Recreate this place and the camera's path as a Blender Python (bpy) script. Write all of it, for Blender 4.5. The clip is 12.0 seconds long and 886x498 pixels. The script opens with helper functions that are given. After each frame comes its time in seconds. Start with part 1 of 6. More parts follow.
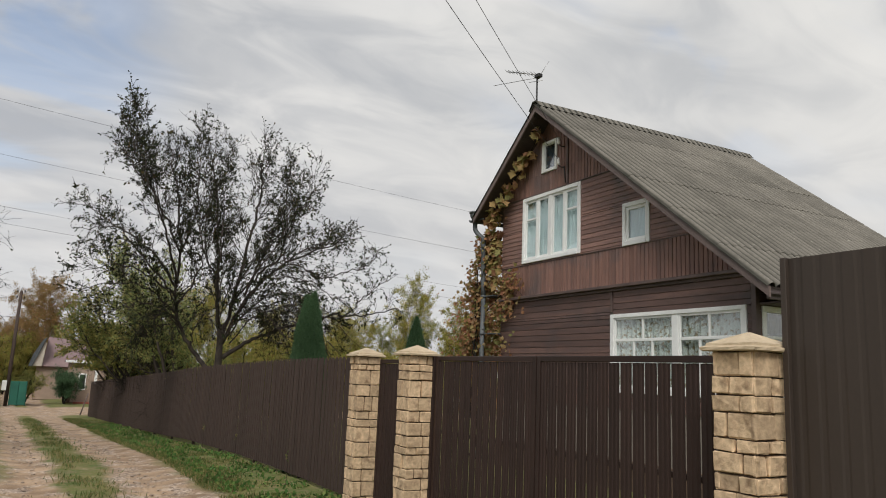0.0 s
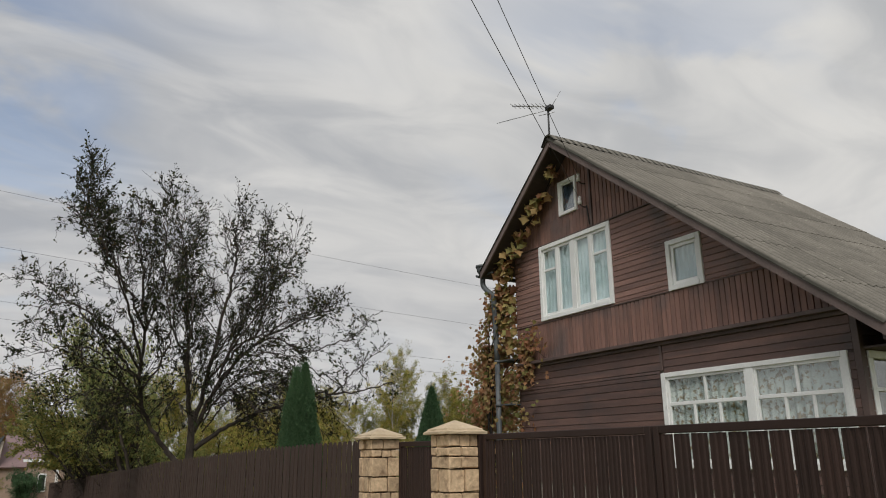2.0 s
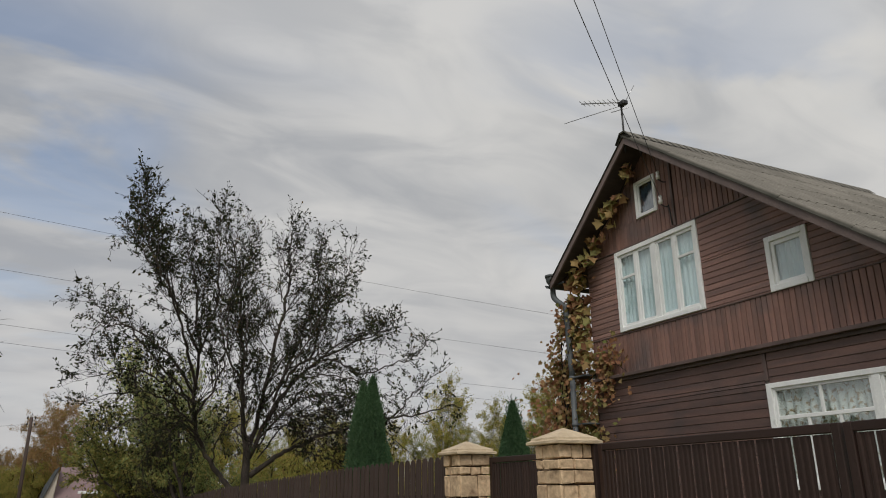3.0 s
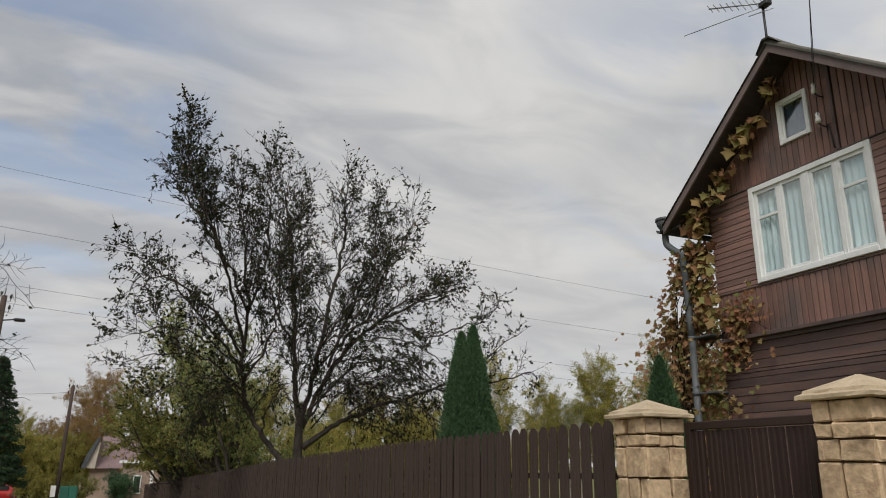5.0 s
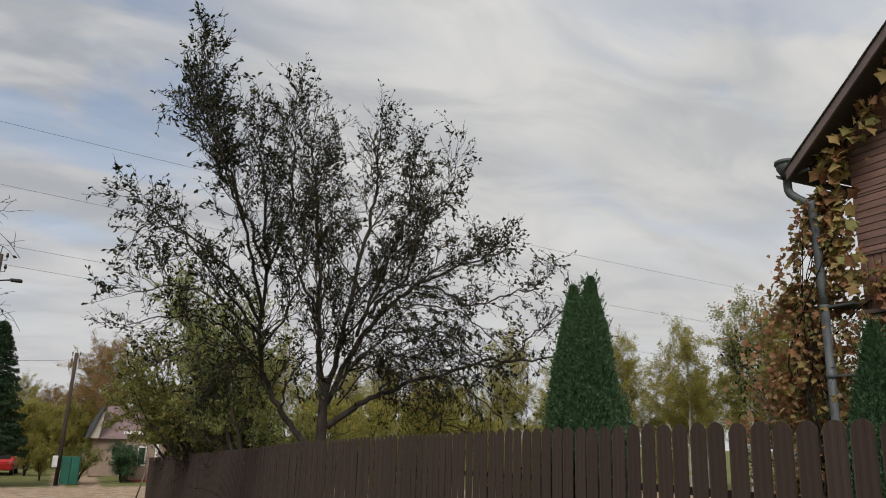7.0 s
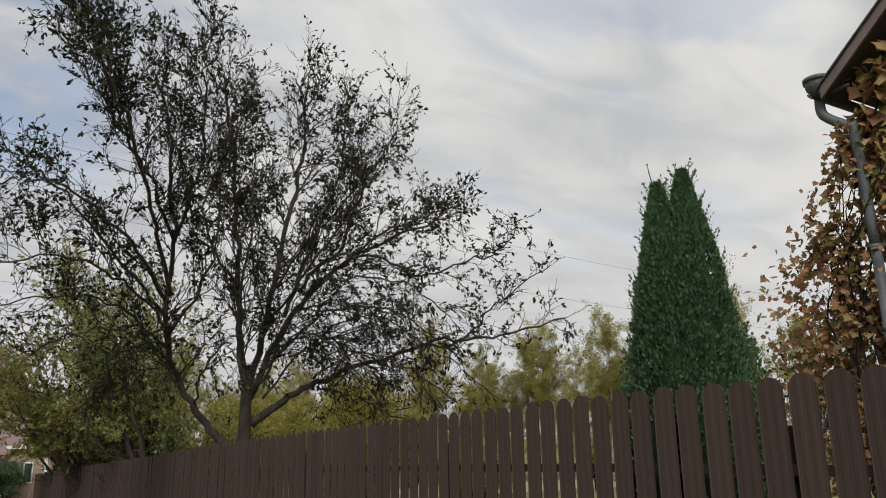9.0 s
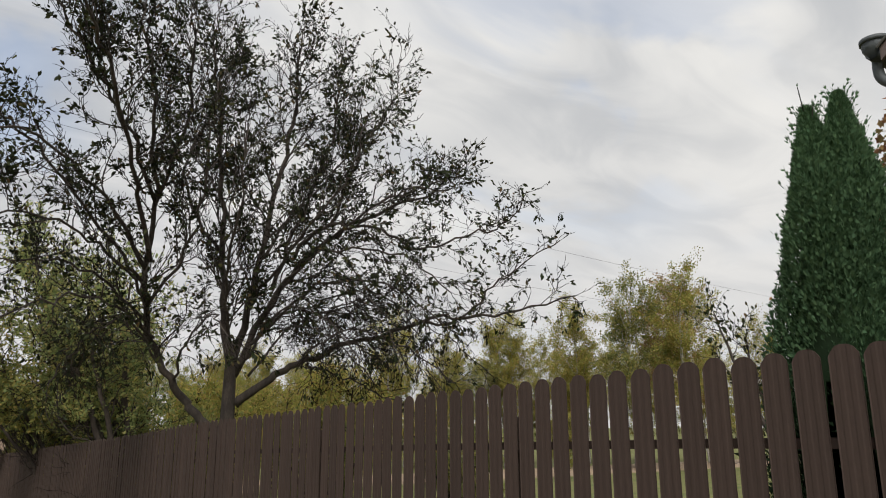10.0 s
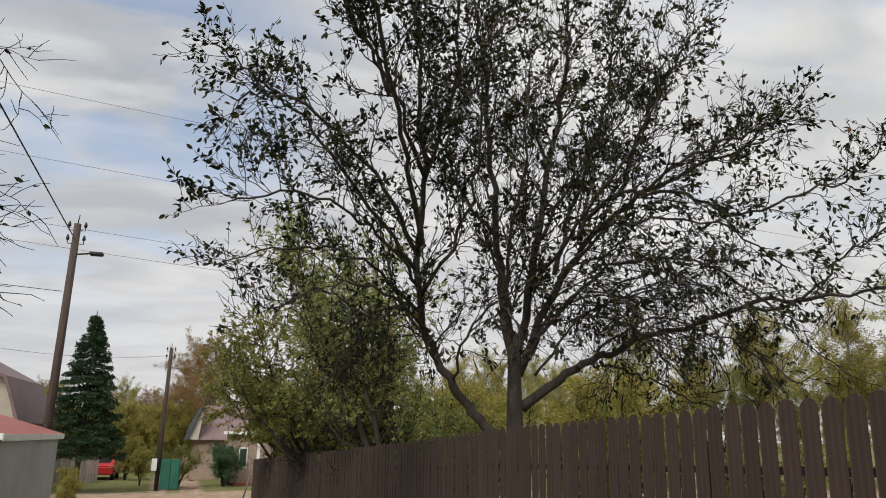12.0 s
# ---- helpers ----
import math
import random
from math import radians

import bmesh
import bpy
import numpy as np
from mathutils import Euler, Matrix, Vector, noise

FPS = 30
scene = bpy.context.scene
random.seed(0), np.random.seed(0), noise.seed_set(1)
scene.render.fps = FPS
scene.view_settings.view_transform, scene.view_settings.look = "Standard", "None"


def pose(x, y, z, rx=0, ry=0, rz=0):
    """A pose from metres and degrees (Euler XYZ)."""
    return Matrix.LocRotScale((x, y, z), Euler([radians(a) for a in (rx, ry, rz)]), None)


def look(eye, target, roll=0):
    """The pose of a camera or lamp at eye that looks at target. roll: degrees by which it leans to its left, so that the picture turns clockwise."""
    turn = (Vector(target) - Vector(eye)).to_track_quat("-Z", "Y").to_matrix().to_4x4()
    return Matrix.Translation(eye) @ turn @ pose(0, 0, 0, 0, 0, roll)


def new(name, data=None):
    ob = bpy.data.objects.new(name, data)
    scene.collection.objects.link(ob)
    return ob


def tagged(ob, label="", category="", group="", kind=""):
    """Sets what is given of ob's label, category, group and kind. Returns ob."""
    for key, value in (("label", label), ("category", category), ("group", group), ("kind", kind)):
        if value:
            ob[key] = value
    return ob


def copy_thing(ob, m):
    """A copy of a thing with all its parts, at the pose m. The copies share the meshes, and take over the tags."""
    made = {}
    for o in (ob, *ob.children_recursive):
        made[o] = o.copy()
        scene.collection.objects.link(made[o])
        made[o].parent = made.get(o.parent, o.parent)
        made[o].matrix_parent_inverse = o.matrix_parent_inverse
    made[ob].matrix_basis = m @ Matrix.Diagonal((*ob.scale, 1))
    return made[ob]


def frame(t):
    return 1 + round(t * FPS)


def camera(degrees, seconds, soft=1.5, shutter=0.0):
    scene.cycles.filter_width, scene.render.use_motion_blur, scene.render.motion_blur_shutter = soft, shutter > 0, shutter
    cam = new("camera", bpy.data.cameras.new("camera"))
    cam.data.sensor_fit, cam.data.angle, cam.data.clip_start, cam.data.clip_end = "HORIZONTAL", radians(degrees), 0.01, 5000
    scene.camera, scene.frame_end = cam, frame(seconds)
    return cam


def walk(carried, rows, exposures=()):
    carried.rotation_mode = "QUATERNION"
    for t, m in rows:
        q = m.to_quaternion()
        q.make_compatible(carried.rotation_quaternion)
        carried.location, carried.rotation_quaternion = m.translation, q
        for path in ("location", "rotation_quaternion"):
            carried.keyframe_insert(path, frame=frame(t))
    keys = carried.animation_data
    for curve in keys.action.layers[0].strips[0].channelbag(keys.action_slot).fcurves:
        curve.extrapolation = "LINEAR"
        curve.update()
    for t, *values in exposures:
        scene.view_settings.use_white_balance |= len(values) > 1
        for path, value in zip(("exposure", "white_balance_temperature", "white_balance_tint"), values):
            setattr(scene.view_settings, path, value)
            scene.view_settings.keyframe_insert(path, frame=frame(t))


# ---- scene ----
cam = camera(62.0, 12.0, soft=1.0)
PATH = [
    (0, (-0.459, -1.304, 1.615), (0.457, 0.442, 1.95), 2.4),
    (0.5, (-0.343, -0.836, 1.605), (0.709, 0.821, 1.985), 2.8),
    (1, (-0.238, -0.413, 1.6), (0.907, 1.17, 2.026), 3.7),
    (1.5, (-0.072, 0.105, 1.61), (0.998, 1.716, 2.123), 1.7),
    (2, (-0.037, 0.63, 1.654), (0.916, 2.305, 2.189), -0.5),
    (2.5, (0.062, 1.163, 1.672), (0.973, 2.853, 2.234), -2.3),
    (3, (-0.006, 1.532, 1.537), (0.835, 3.24, 2.15), -0.7),
    (3.5, (0.012, 1.981, 1.47), (0.799, 3.734, 2.025), -0.5),
    (3.7, (0.051, 2.272, 1.507), (0.825, 4.033, 2.055), -0.5),
    (5.3, (0.08, 3.897, 1.517), (0.854, 5.653, 2.082), 0.9),
    (5.5, (0.08, 4.091, 1.508), (0.874, 5.833, 2.085), 1.0),
    (6, (0.143, 4.666, 1.565), (0.912, 6.402, 2.192), 1.2),
    (6.5, (0.169, 5.234, 1.664), (0.93, 6.99, 2.246), 1.4),
    (7, (0.191, 5.747, 1.654), (0.946, 7.53, 2.154), 1.9),
    (7.2, (0.21, 5.954, 1.634), (0.976, 7.737, 2.117), 2.1),
    (8.8, (0.372, 7.607, 1.565), (1.312, 9.302, 2.059), -1.0),
    (9, (0.466, 7.808, 1.558), (1.444, 9.48, 2.056), -0.9),
    (9.5, (0.361, 8.267, 1.476), (1.381, 9.915, 1.969), -0.5),
    (10, (0.292, 8.749, 1.479), (1.367, 10.369, 1.948), -0.2),
    (10.5, (0.24, 9.303, 1.544), (1.098, 11.042, 2.031), -0.1),
    (11, (0.207, 9.877, 1.602), (0.927, 11.675, 2.101), -0.7),
    (11.5, (0.165, 10.42, 1.565), (0.83, 12.227, 2.106), -1.0),
    (12, (0.163, 10.827, 1.459), (0.718, 12.685, 1.951), 0.9),
]
walk(cam, [(t, look(eye, target, roll)) for t, eye, target, roll in PATH], [(0.0, 0.32), (1.0, 0.28), (2.0, 0.12), (2.5, 0.15), (3.0, 0.0), (3.5, 0.12), (5.5, 0.12), (7.0, 0.16), (9.0, 0.27), (10.0, 0.4), (12.0, 0.4)])

# ---------------------------------------------------------------- light
SUN_EL, SUN_AZ = 48.0, 215.0


def build_world():
    w = bpy.data.worlds.new("overcast_sky")
    scene.world = w
    w.use_nodes = True
    nt = w.node_tree
    nt.nodes.clear()
    N = nt.nodes.new
    out, bg = N("ShaderNodeOutputWorld"), N("ShaderNodeBackground")
    sky = N("ShaderNodeTexSky")
    sky.sky_type = "NISHITA"
    sky.sun_disc = False
    sky.sun_elevation, sky.sun_rotation = radians(SUN_EL), radians(SUN_AZ)
    sky.air_density, sky.dust_density = 1.0, 1.5
    tc, sep, add, dv = N("ShaderNodeTexCoord"), N("ShaderNodeSeparateXYZ"), N("ShaderNodeMath"), N("ShaderNodeVectorMath")
    add.operation, add.inputs[1].default_value = "ADD", 0.22
    absz = N("ShaderNodeMath")
    absz.operation = "ABSOLUTE"
    dv.operation = "DIVIDE"
    comb = N("ShaderNodeCombineXYZ")
    nt.links.new(tc.outputs["Generated"], sep.inputs[0])
    nt.links.new(sep.outputs["Z"], absz.inputs[0])
    nt.links.new(absz.outputs[0], add.inputs[0])
    for i in range(3):
        nt.links.new(add.outputs[0], comb.inputs[i])
    nt.links.new(tc.outputs["Generated"], dv.inputs[0])
    nt.links.new(comb.outputs[0], dv.inputs[1])
    mp = N("ShaderNodeMapping")
    mp.inputs["Rotation"].default_value = (0, 0, radians(-24))
    mp.inputs["Scale"].default_value = (0.75, 1.3, 1.0)
    mp.inputs["Location"].default_value = (0.4, 2.2, 0.0)
    nt.links.new(dv.outputs[0], mp.inputs[0])

    def cloud(scale, detail, lo, hi, dist, least=0.0):
        n, r = N("ShaderNodeTexNoise"), N("ShaderNodeMapRange")
        n.inputs["Scale"].default_value, n.inputs["Detail"].default_value = scale, detail
        n.inputs["Roughness"].default_value, n.inputs["Distortion"].default_value = 0.5, dist
        nt.links.new(mp.outputs[0], n.inputs["Vector"])
        nt.links.new(n.outputs["Fac"], r.inputs["Value"])
        r.inputs["From Min"].default_value, r.inputs["From Max"].default_value = lo, hi
        r.inputs["To Min"].default_value = least
        r.interpolation_type = "SMOOTHSTEP"
        return r.outputs["Result"]

    cover = cloud(0.8, 4, 0.30, 0.52, 0.4, 0.74)
    broad, mottle = cloud(1.25, 5, 0.38, 0.68, 0.6), cloud(3.6, 6, 0.34, 0.68, 0.9)
    blend = N("ShaderNodeMix")
    blend.inputs["Factor"].default_value = 0.5
    nt.links.new(broad, blend.inputs["A"])
    nt.links.new(mottle, blend.inputs["B"])
    shade = blend.outputs["Result"]
    tone = N("ShaderNodeMix")
    tone.data_type = "RGBA"
    tone.inputs["A"].default_value = (0.335, 0.352, 0.382, 1)
    tone.inputs["B"].default_value = (0.63, 0.622, 0.608, 1)
    nt.links.new(shade, tone.inputs["Factor"])
    blue = N("ShaderNodeVectorMath")
    blue.operation = "SCALE"
    blue.inputs["Scale"].default_value = 0.145
    nt.links.new(sky.outputs[0], blue.inputs[0])
    mix = N("ShaderNodeMix")
    mix.data_type = "RGBA"
    # the cover breaks open to blue low over the lane's end
    bd, br, bm_, sb = N("ShaderNodeVectorMath"), N("ShaderNodeMapRange"), N("ShaderNodeMath"), N("ShaderNodeMath")
    bd.operation = "DOT_PRODUCT"
    bd.inputs[1].default_value = Vector((-0.15, 0.912, 0.375)).normalized()
    nt.links.new(tc.outputs["Generated"], bd.inputs[0])
    br.inputs["From Min"].default_value, br.inputs["From Max"].default_value = 0.955, 0.995
    br.inputs["To Max"].default_value = 0.54
    br.interpolation_type = "SMOOTHSTEP"
    nt.links.new(bd.outputs["Value"], br.inputs["Value"])
    gap = cloud(2.3, 5, 0.43, 0.57, 0.5)
    ed, er, es = N("ShaderNodeVectorMath"), N("ShaderNodeMapRange"), N("ShaderNodeMath")
    ed.operation, es.operation = "DOT_PRODUCT", "MAXIMUM"
    ed.inputs[1].default_value = Vector((0.63, 0.63, 0.45)).normalized()
    nt.links.new(tc.outputs["Generated"], ed.inputs[0])
    er.inputs["From Min"].default_value, er.inputs["From Max"].default_value = 0.955, 1.0
    er.inputs["To Max"].default_value = 0.45
    er.interpolation_type = "SMOOTHSTEP"
    nt.links.new(ed.outputs["Value"], er.inputs["Value"])
    nt.links.new(br.outputs["Result"], es.inputs[0])
    nt.links.new(er.outputs["Result"], es.inputs[1])
    bm_.operation, sb.operation, sb.use_clamp = "MULTIPLY", "SUBTRACT", True
    nt.links.new(es.outputs[0], bm_.inputs[0])
    nt.links.new(gap, bm_.inputs[1])
    nt.links.new(cover, sb.inputs[0])
    nt.links.new(bm_.outputs[0], sb.inputs[1])
    nt.links.new(sb.outputs[0], mix.inputs["Factor"])
    nt.links.new(blue.outputs[0], mix.inputs["A"])
    nt.links.new(tone.outputs["Result"], mix.inputs["B"])
    # thin haze that whitens the low sky
    haze = N("ShaderNodeMapRange")
    haze.inputs["From Min"].default_value, haze.inputs["From Max"].default_value = 0.0, 0.38
    haze.inputs["To Min"].default_value, haze.inputs["To Max"].default_value = 0.75, 0.0
    nt.links.new(absz.outputs[0], haze.inputs["Value"])
    hz = N("ShaderNodeMix")
    hz.data_type = "RGBA"
    hz.inputs["B"].default_value = (0.53, 0.525, 0.53, 1)
    nt.links.new(haze.outputs["Result"], hz.inputs["Factor"])
    nt.links.new(mix.outputs["Result"], hz.inputs["A"])
    # the veiled sun brightens the clouds on its side of the sky
    dot, gl = N("ShaderNodeVectorMath"), N("ShaderNodeMix")
    dot.operation = "DOT_PRODUCT"
    dot.inputs[1].default_value = Vector((0.86, 0.42, 0.30)).normalized()
    nt.links.new(tc.outputs["Generated"], dot.inputs[0])
    lift = N("ShaderNodeMapRange")
    lift.inputs["From Min"].default_value, lift.inputs["From Max"].default_value = 0.55, 1.0
    lift.inputs["To Max"].default_value = 0.22
    lift.interpolation_type = "SMOOTHSTEP"
    nt.links.new(dot.outputs["Value"], lift.inputs["Value"])
    gl.data_type = "RGBA"
    gl.inputs["B"].default_value = (0.70, 0.68, 0.63, 1)
    nt.links.new(lift.outputs["Result"], gl.inputs["Factor"])
    nt.links.new(hz.outputs["Result"], gl.inputs["A"])
    nt.links.new(gl.outputs["Result"], bg.inputs["Color"])
    bg.inputs["Strength"].default_value = 1.0
    nt.links.new(bg.outputs[0], out.inputs[0])


build_world()
sun = new("sun", bpy.data.lights.new("sun", "SUN"))
sun.data.energy, sun.data.angle, sun.data.color = 2.2, radians(30), (1.0, 0.96, 0.9)
_el, _az = radians(SUN_EL), radians(SUN_AZ)
sun.matrix_world = look((math.sin(_az) * math.cos(_el) * 50, math.cos(_az) * math.cos(_el) * 50, math.sin(_el) * 50), (0, 0, 0))

# ---------------------------------------------------------------- materials


def mat(name, a, b, scale=6.0, rough=0.7, bump=0.2, fine=60.0, stretch=(1, 1, 1), metal=0.0, vary=0.12, stain=None, spec=0.4, trans=0.0):
    """Two-tone procedural surface: large patches, fine grain, a shift of tone from piece to piece, optional stains."""
    m = bpy.data.materials.new(name)
    m.use_nodes = True
    nt = m.node_tree
    p = nt.nodes["Principled BSDF"]
    N = nt.nodes.new
    tc, mp = N("ShaderNodeTexCoord"), N("ShaderNodeMapping")
    mp.inputs["Scale"].default_value = stretch
    info = N("ShaderNodeObjectInfo")
    off = N("ShaderNodeVectorMath")
    off.operation = "MULTIPLY_ADD"
    off.inputs[1].default_value = (17.0, 23.0, 31.0)
    nt.links.new(info.outputs["Random"], off.inputs[0])
    nt.links.new(tc.outputs["Object"], off.inputs[2])
    nt.links.new(off.outputs[0], mp.inputs[0])
    n1, n2 = N("ShaderNodeTexNoise"), N("ShaderNodeTexNoise")
    n1.inputs["Scale"].default_value, n1.inputs["Detail"].default_value = scale, 5
    n2.inputs["Scale"].default_value, n2.inputs["Detail"].default_value = fine, 6
    for n in (n1, n2):
        nt.links.new(mp.outputs[0], n.inputs["Vector"])
    r1 = N("ShaderNodeMapRange")
    r1.inputs["From Min"].default_value, r1.inputs["From Max"].default_value = 0.32, 0.68
    nt.links.new(n1.outputs["Fac"], r1.inputs["Value"])
    mx = N("ShaderNodeMix")
    mx.data_type = "RGBA"
    mx.inputs["A"].default_value, mx.inputs["B"].default_value = (*a, 1), (*b, 1)
    nt.links.new(r1.outputs["Result"], mx.inputs["Factor"])
    col = mx.outputs["Result"]
    if stain:
        tint, sc, lo, hi = stain
        n3, r3, m3 = N("ShaderNodeTexNoise"), N("ShaderNodeMapRange"), N("ShaderNodeMix")
        n3.inputs["Scale"].default_value, n3.inputs["Detail"].default_value = sc, 8
        nt.links.new(tc.outputs["Object"], n3.inputs["Vector"])
        r3.inputs["From Min"].default_value, r3.inputs["From Max"].default_value = lo, hi
        nt.links.new(n3.outputs["Fac"], r3.inputs["Value"])
        m3.data_type = "RGBA"
        m3.inputs["B"].default_value = (*tint, 1)
        nt.links.new(r3.outputs["Result"], m3.inputs["Factor"])
        nt.links.new(col, m3.inputs["A"])
        col = m3.outputs["Result"]
    # grain and piece-to-piece tone
    g = N("ShaderNodeMapRange")
    g.inputs["From Min"].default_value, g.inputs["From Max"].default_value = 0.3, 0.7
    g.inputs["To Min"].default_value, g.inputs["To Max"].default_value = 1 - vary, 1 + vary
    nt.links.new(n2.outputs["Fac"], g.inputs["Value"])
    pr = N("ShaderNodeMapRange")
    pr.inputs["To Min"].default_value, pr.inputs["To Max"].default_value = 1 - vary, 1 + vary
    nt.links.new(info.outputs["Random"], pr.inputs["Value"])
    mu = N("ShaderNodeMath")
    mu.operation = "MULTIPLY"
    nt.links.new(g.outputs["Result"], mu.inputs[0])
    nt.links.new(pr.outputs["Result"], mu.inputs[1])
    sc2 = N("ShaderNodeVectorMath")
    sc2.operation = "SCALE"
    nt.links.new(col, sc2.inputs[0])
    nt.links.new(mu.outputs[0], sc2.inputs["Scale"])
    nt.links.new(sc2.outputs[0], p.inputs["Base Color"])
    p.inputs["Roughness"].default_value, p.inputs["Metallic"].default_value = rough, metal
    p.inputs["Specular IOR Level"].default_value = spec
    if bump:
        bp = N("ShaderNodeBump")
        bp.inputs["Strength"].default_value, bp.inputs["Distance"].default_value = bump, 0.01
        nt.links.new(n2.outputs["Fac"], bp.inputs["Height"])
        nt.links.new(bp.outputs[0], p.inputs["Normal"])
    return m


def leaf_mat(name, stops, rough=0.6, glow=0.35):
    """Leaves: a tone for each leaf from a ramp, and light that passes through."""
    m = bpy.data.materials.new(name)
    m.use_nodes = True
    nt = m.node_tree
    p = nt.nodes["Principled BSDF"]
    N = nt.nodes.new
    geo, ramp = N("ShaderNodeNewGeometry"), N("ShaderNodeValToRGB")
    nt.links.new(geo.outputs["Random Per Island"], ramp.inputs[0])
    els = ramp.color_ramp.elements
    while len(els) < len(stops):
        els.new(0.5)
    for e, (pos, c) in zip(els, stops):
        e.position, e.color = pos, (*c, 1)
    tc, ns = N("ShaderNodeTexCoord"), N("ShaderNodeTexNoise")
    ns.inputs["Scale"].default_value, ns.inputs["Detail"].default_value = 1.3, 4
    nt.links.new(tc.outputs["Object"], ns.inputs["Vector"])
    mr = N("ShaderNodeMapRange")
    mr.inputs["From Min"].default_value, mr.inputs["From Max"].default_value = 0.3, 0.7
    mr.inputs["To Min"].default_value, mr.inputs["To Max"].default_value = 0.7, 1.3
    nt.links.new(ns.outputs["Fac"], mr.inputs["Value"])
    sc = N("ShaderNodeVectorMath")
    sc.operation = "SCALE"
    nt.links.new(ramp.outputs["Color"], sc.inputs[0])
    nt.links.new(mr.outputs["Result"], sc.inputs["Scale"])
    nt.links.new(sc.outputs[0], p.inputs["Base Color"])
    p.inputs["Roughness"].default_value = rough
    p.inputs["Specular IOR Level"].default_value = 0.1
    tr, mixs = N("ShaderNodeBsdfTranslucent"), N("ShaderNodeMixShader")
    mixs.inputs[0].default_value = glow
    nt.links.new(sc.outputs[0], tr.inputs["Color"])
    nt.links.new(p.outputs[0], mixs.inputs[1])
    nt.links.new(tr.outputs[0], mixs.inputs[2])
    nt.links.new(mixs.outputs[0], nt.nodes["Material Output"].inputs[0])
    return m


def glass_mat():
    m = bpy.data.materials.new("window_glass")
    m.use_nodes = True
    nt = m.node_tree
    nt.nodes.clear()
    N = nt.nodes.new
    out, mix, gl, tr, fr = N("ShaderNodeOutputMaterial"), N("ShaderNodeMixShader"), N("ShaderNodeBsdfGlossy"), N("ShaderNodeBsdfTransparent"), N("ShaderNodeLayerWeight")
    fr.inputs["Blend"].default_value = 0.5
    gl.inputs["Roughness"].default_value = 0.02
    tr.inputs["Color"].default_value = (0.9, 0.93, 0.92, 1)
    pw = N("ShaderNodeMapRange")
    pw.inputs["To Min"].default_value, pw.inputs["To Max"].default_value = 0.14, 0.6
    sq = N("ShaderNodeMath")
    sq.operation, sq.inputs[1].default_value = "POWER", 2.6
    nt.links.new(fr.outputs["Facing"], sq.inputs[0])
    nt.links.new(sq.outputs[0], pw.inputs["Value"])
    nt.links.new(pw.outputs["Result"], mix.inputs[0])
    nt.links.new(tr.outputs[0], mix.inputs[1])
    nt.links.new(gl.outputs[0], mix.inputs[2])
    nt.links.new(mix.outputs[0], out.inputs[0])
    return m


M_BOARD_H = mat("brown_painted_boards_horizontal", (0.255, 0.145, 0.118), (0.165, 0.102, 0.088), 2.0, 0.6, 0.3, 45, (6, 0.5, 6), vary=0.17, stain=((0.085, 0.08, 0.082), 1.1, 0.55, 0.75))
M_BOARD_V = mat("brown_painted_boards_vertical", (0.255, 0.138, 0.108), (0.165, 0.096, 0.08), 2.0, 0.6, 0.3, 45, (6, 6, 0.5), vary=0.13, stain=((0.085, 0.08, 0.082), 0.9, 0.52, 0.74))
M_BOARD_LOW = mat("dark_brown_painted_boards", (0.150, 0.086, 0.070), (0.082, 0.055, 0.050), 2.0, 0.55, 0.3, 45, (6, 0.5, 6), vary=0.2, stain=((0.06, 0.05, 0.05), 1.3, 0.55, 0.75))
M_TRIM = mat("dark_brown_trim_paint", (0.13, 0.088, 0.078), (0.085, 0.060, 0.054), 3.0, 0.5, 0.15, 40, vary=0.1)
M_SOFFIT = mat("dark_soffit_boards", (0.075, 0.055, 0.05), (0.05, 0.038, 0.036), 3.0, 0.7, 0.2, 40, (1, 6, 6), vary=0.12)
M_BARGE = mat("greyed_bargeboard", (0.17, 0.125, 0.115), (0.115, 0.088, 0.082), 3.0, 0.65, 0.2, 40, vary=0.12)
M_TALL = mat("olive_brown_coated_sheet", (0.044, 0.032, 0.025), (0.035, 0.026, 0.0205), 1.5, 0.6, 0.05, 80, (1, 1, 0.3), vary=0.06, stain=((0.09, 0.07, 0.058), 3.0, 0.66, 0.85))
M_WHITE = mat("white_window_paint", (0.80, 0.81, 0.80), (0.72, 0.73, 0.72), 4.0, 0.45, 0.08, 50, vary=0.05, stain=((0.5, 0.49, 0.45), 7.0, 0.66, 0.8))
M_CURTAIN = mat("pale_patterned_curtain", (0.68, 0.71, 0.68), (0.56, 0.61, 0.60), 5.0, 0.9, 0.05, 30, vary=0.08, stain=((0.30, 0.23, 0.13), 19.0, 0.52, 0.61))
M_CURTAIN2 = mat("sheer_bluish_curtain", (0.74, 0.85, 0.87), (0.62, 0.75, 0.79), 3.0, 0.9, 0.05, 30, (3, 3, 0.5), vary=0.08)
M_DRAPE = mat("brownish_flowered_curtain", (0.26, 0.23, 0.17), (0.15, 0.13, 0.10), 9.0, 0.9, 0.05, 30, (3, 3, 0.5), vary=0.15)
# blue of the sky reflected in the attic pane, put into a colour
M_SKY_REFLECTION = mat("painted_sky_reflection", (0.11, 0.16, 0.23), (0.06, 0.09, 0.14), 9.0, 0.8, 0.05, 30, vary=0.1)
M_INSIDE = mat("dim_room_plaster", (0.25, 0.22, 0.19), (0.2, 0.18, 0.16), 2.0, 0.9, 0.05)
M_GLASS = glass_mat()
M_ROOF = mat("weathered_corrugated_slate", (0.185, 0.17, 0.145), (0.128, 0.118, 0.10), 1.6, 0.9, 0.12, 28, vary=0.12, stain=((0.30, 0.29, 0.24), 14.0, 0.64, 0.78))


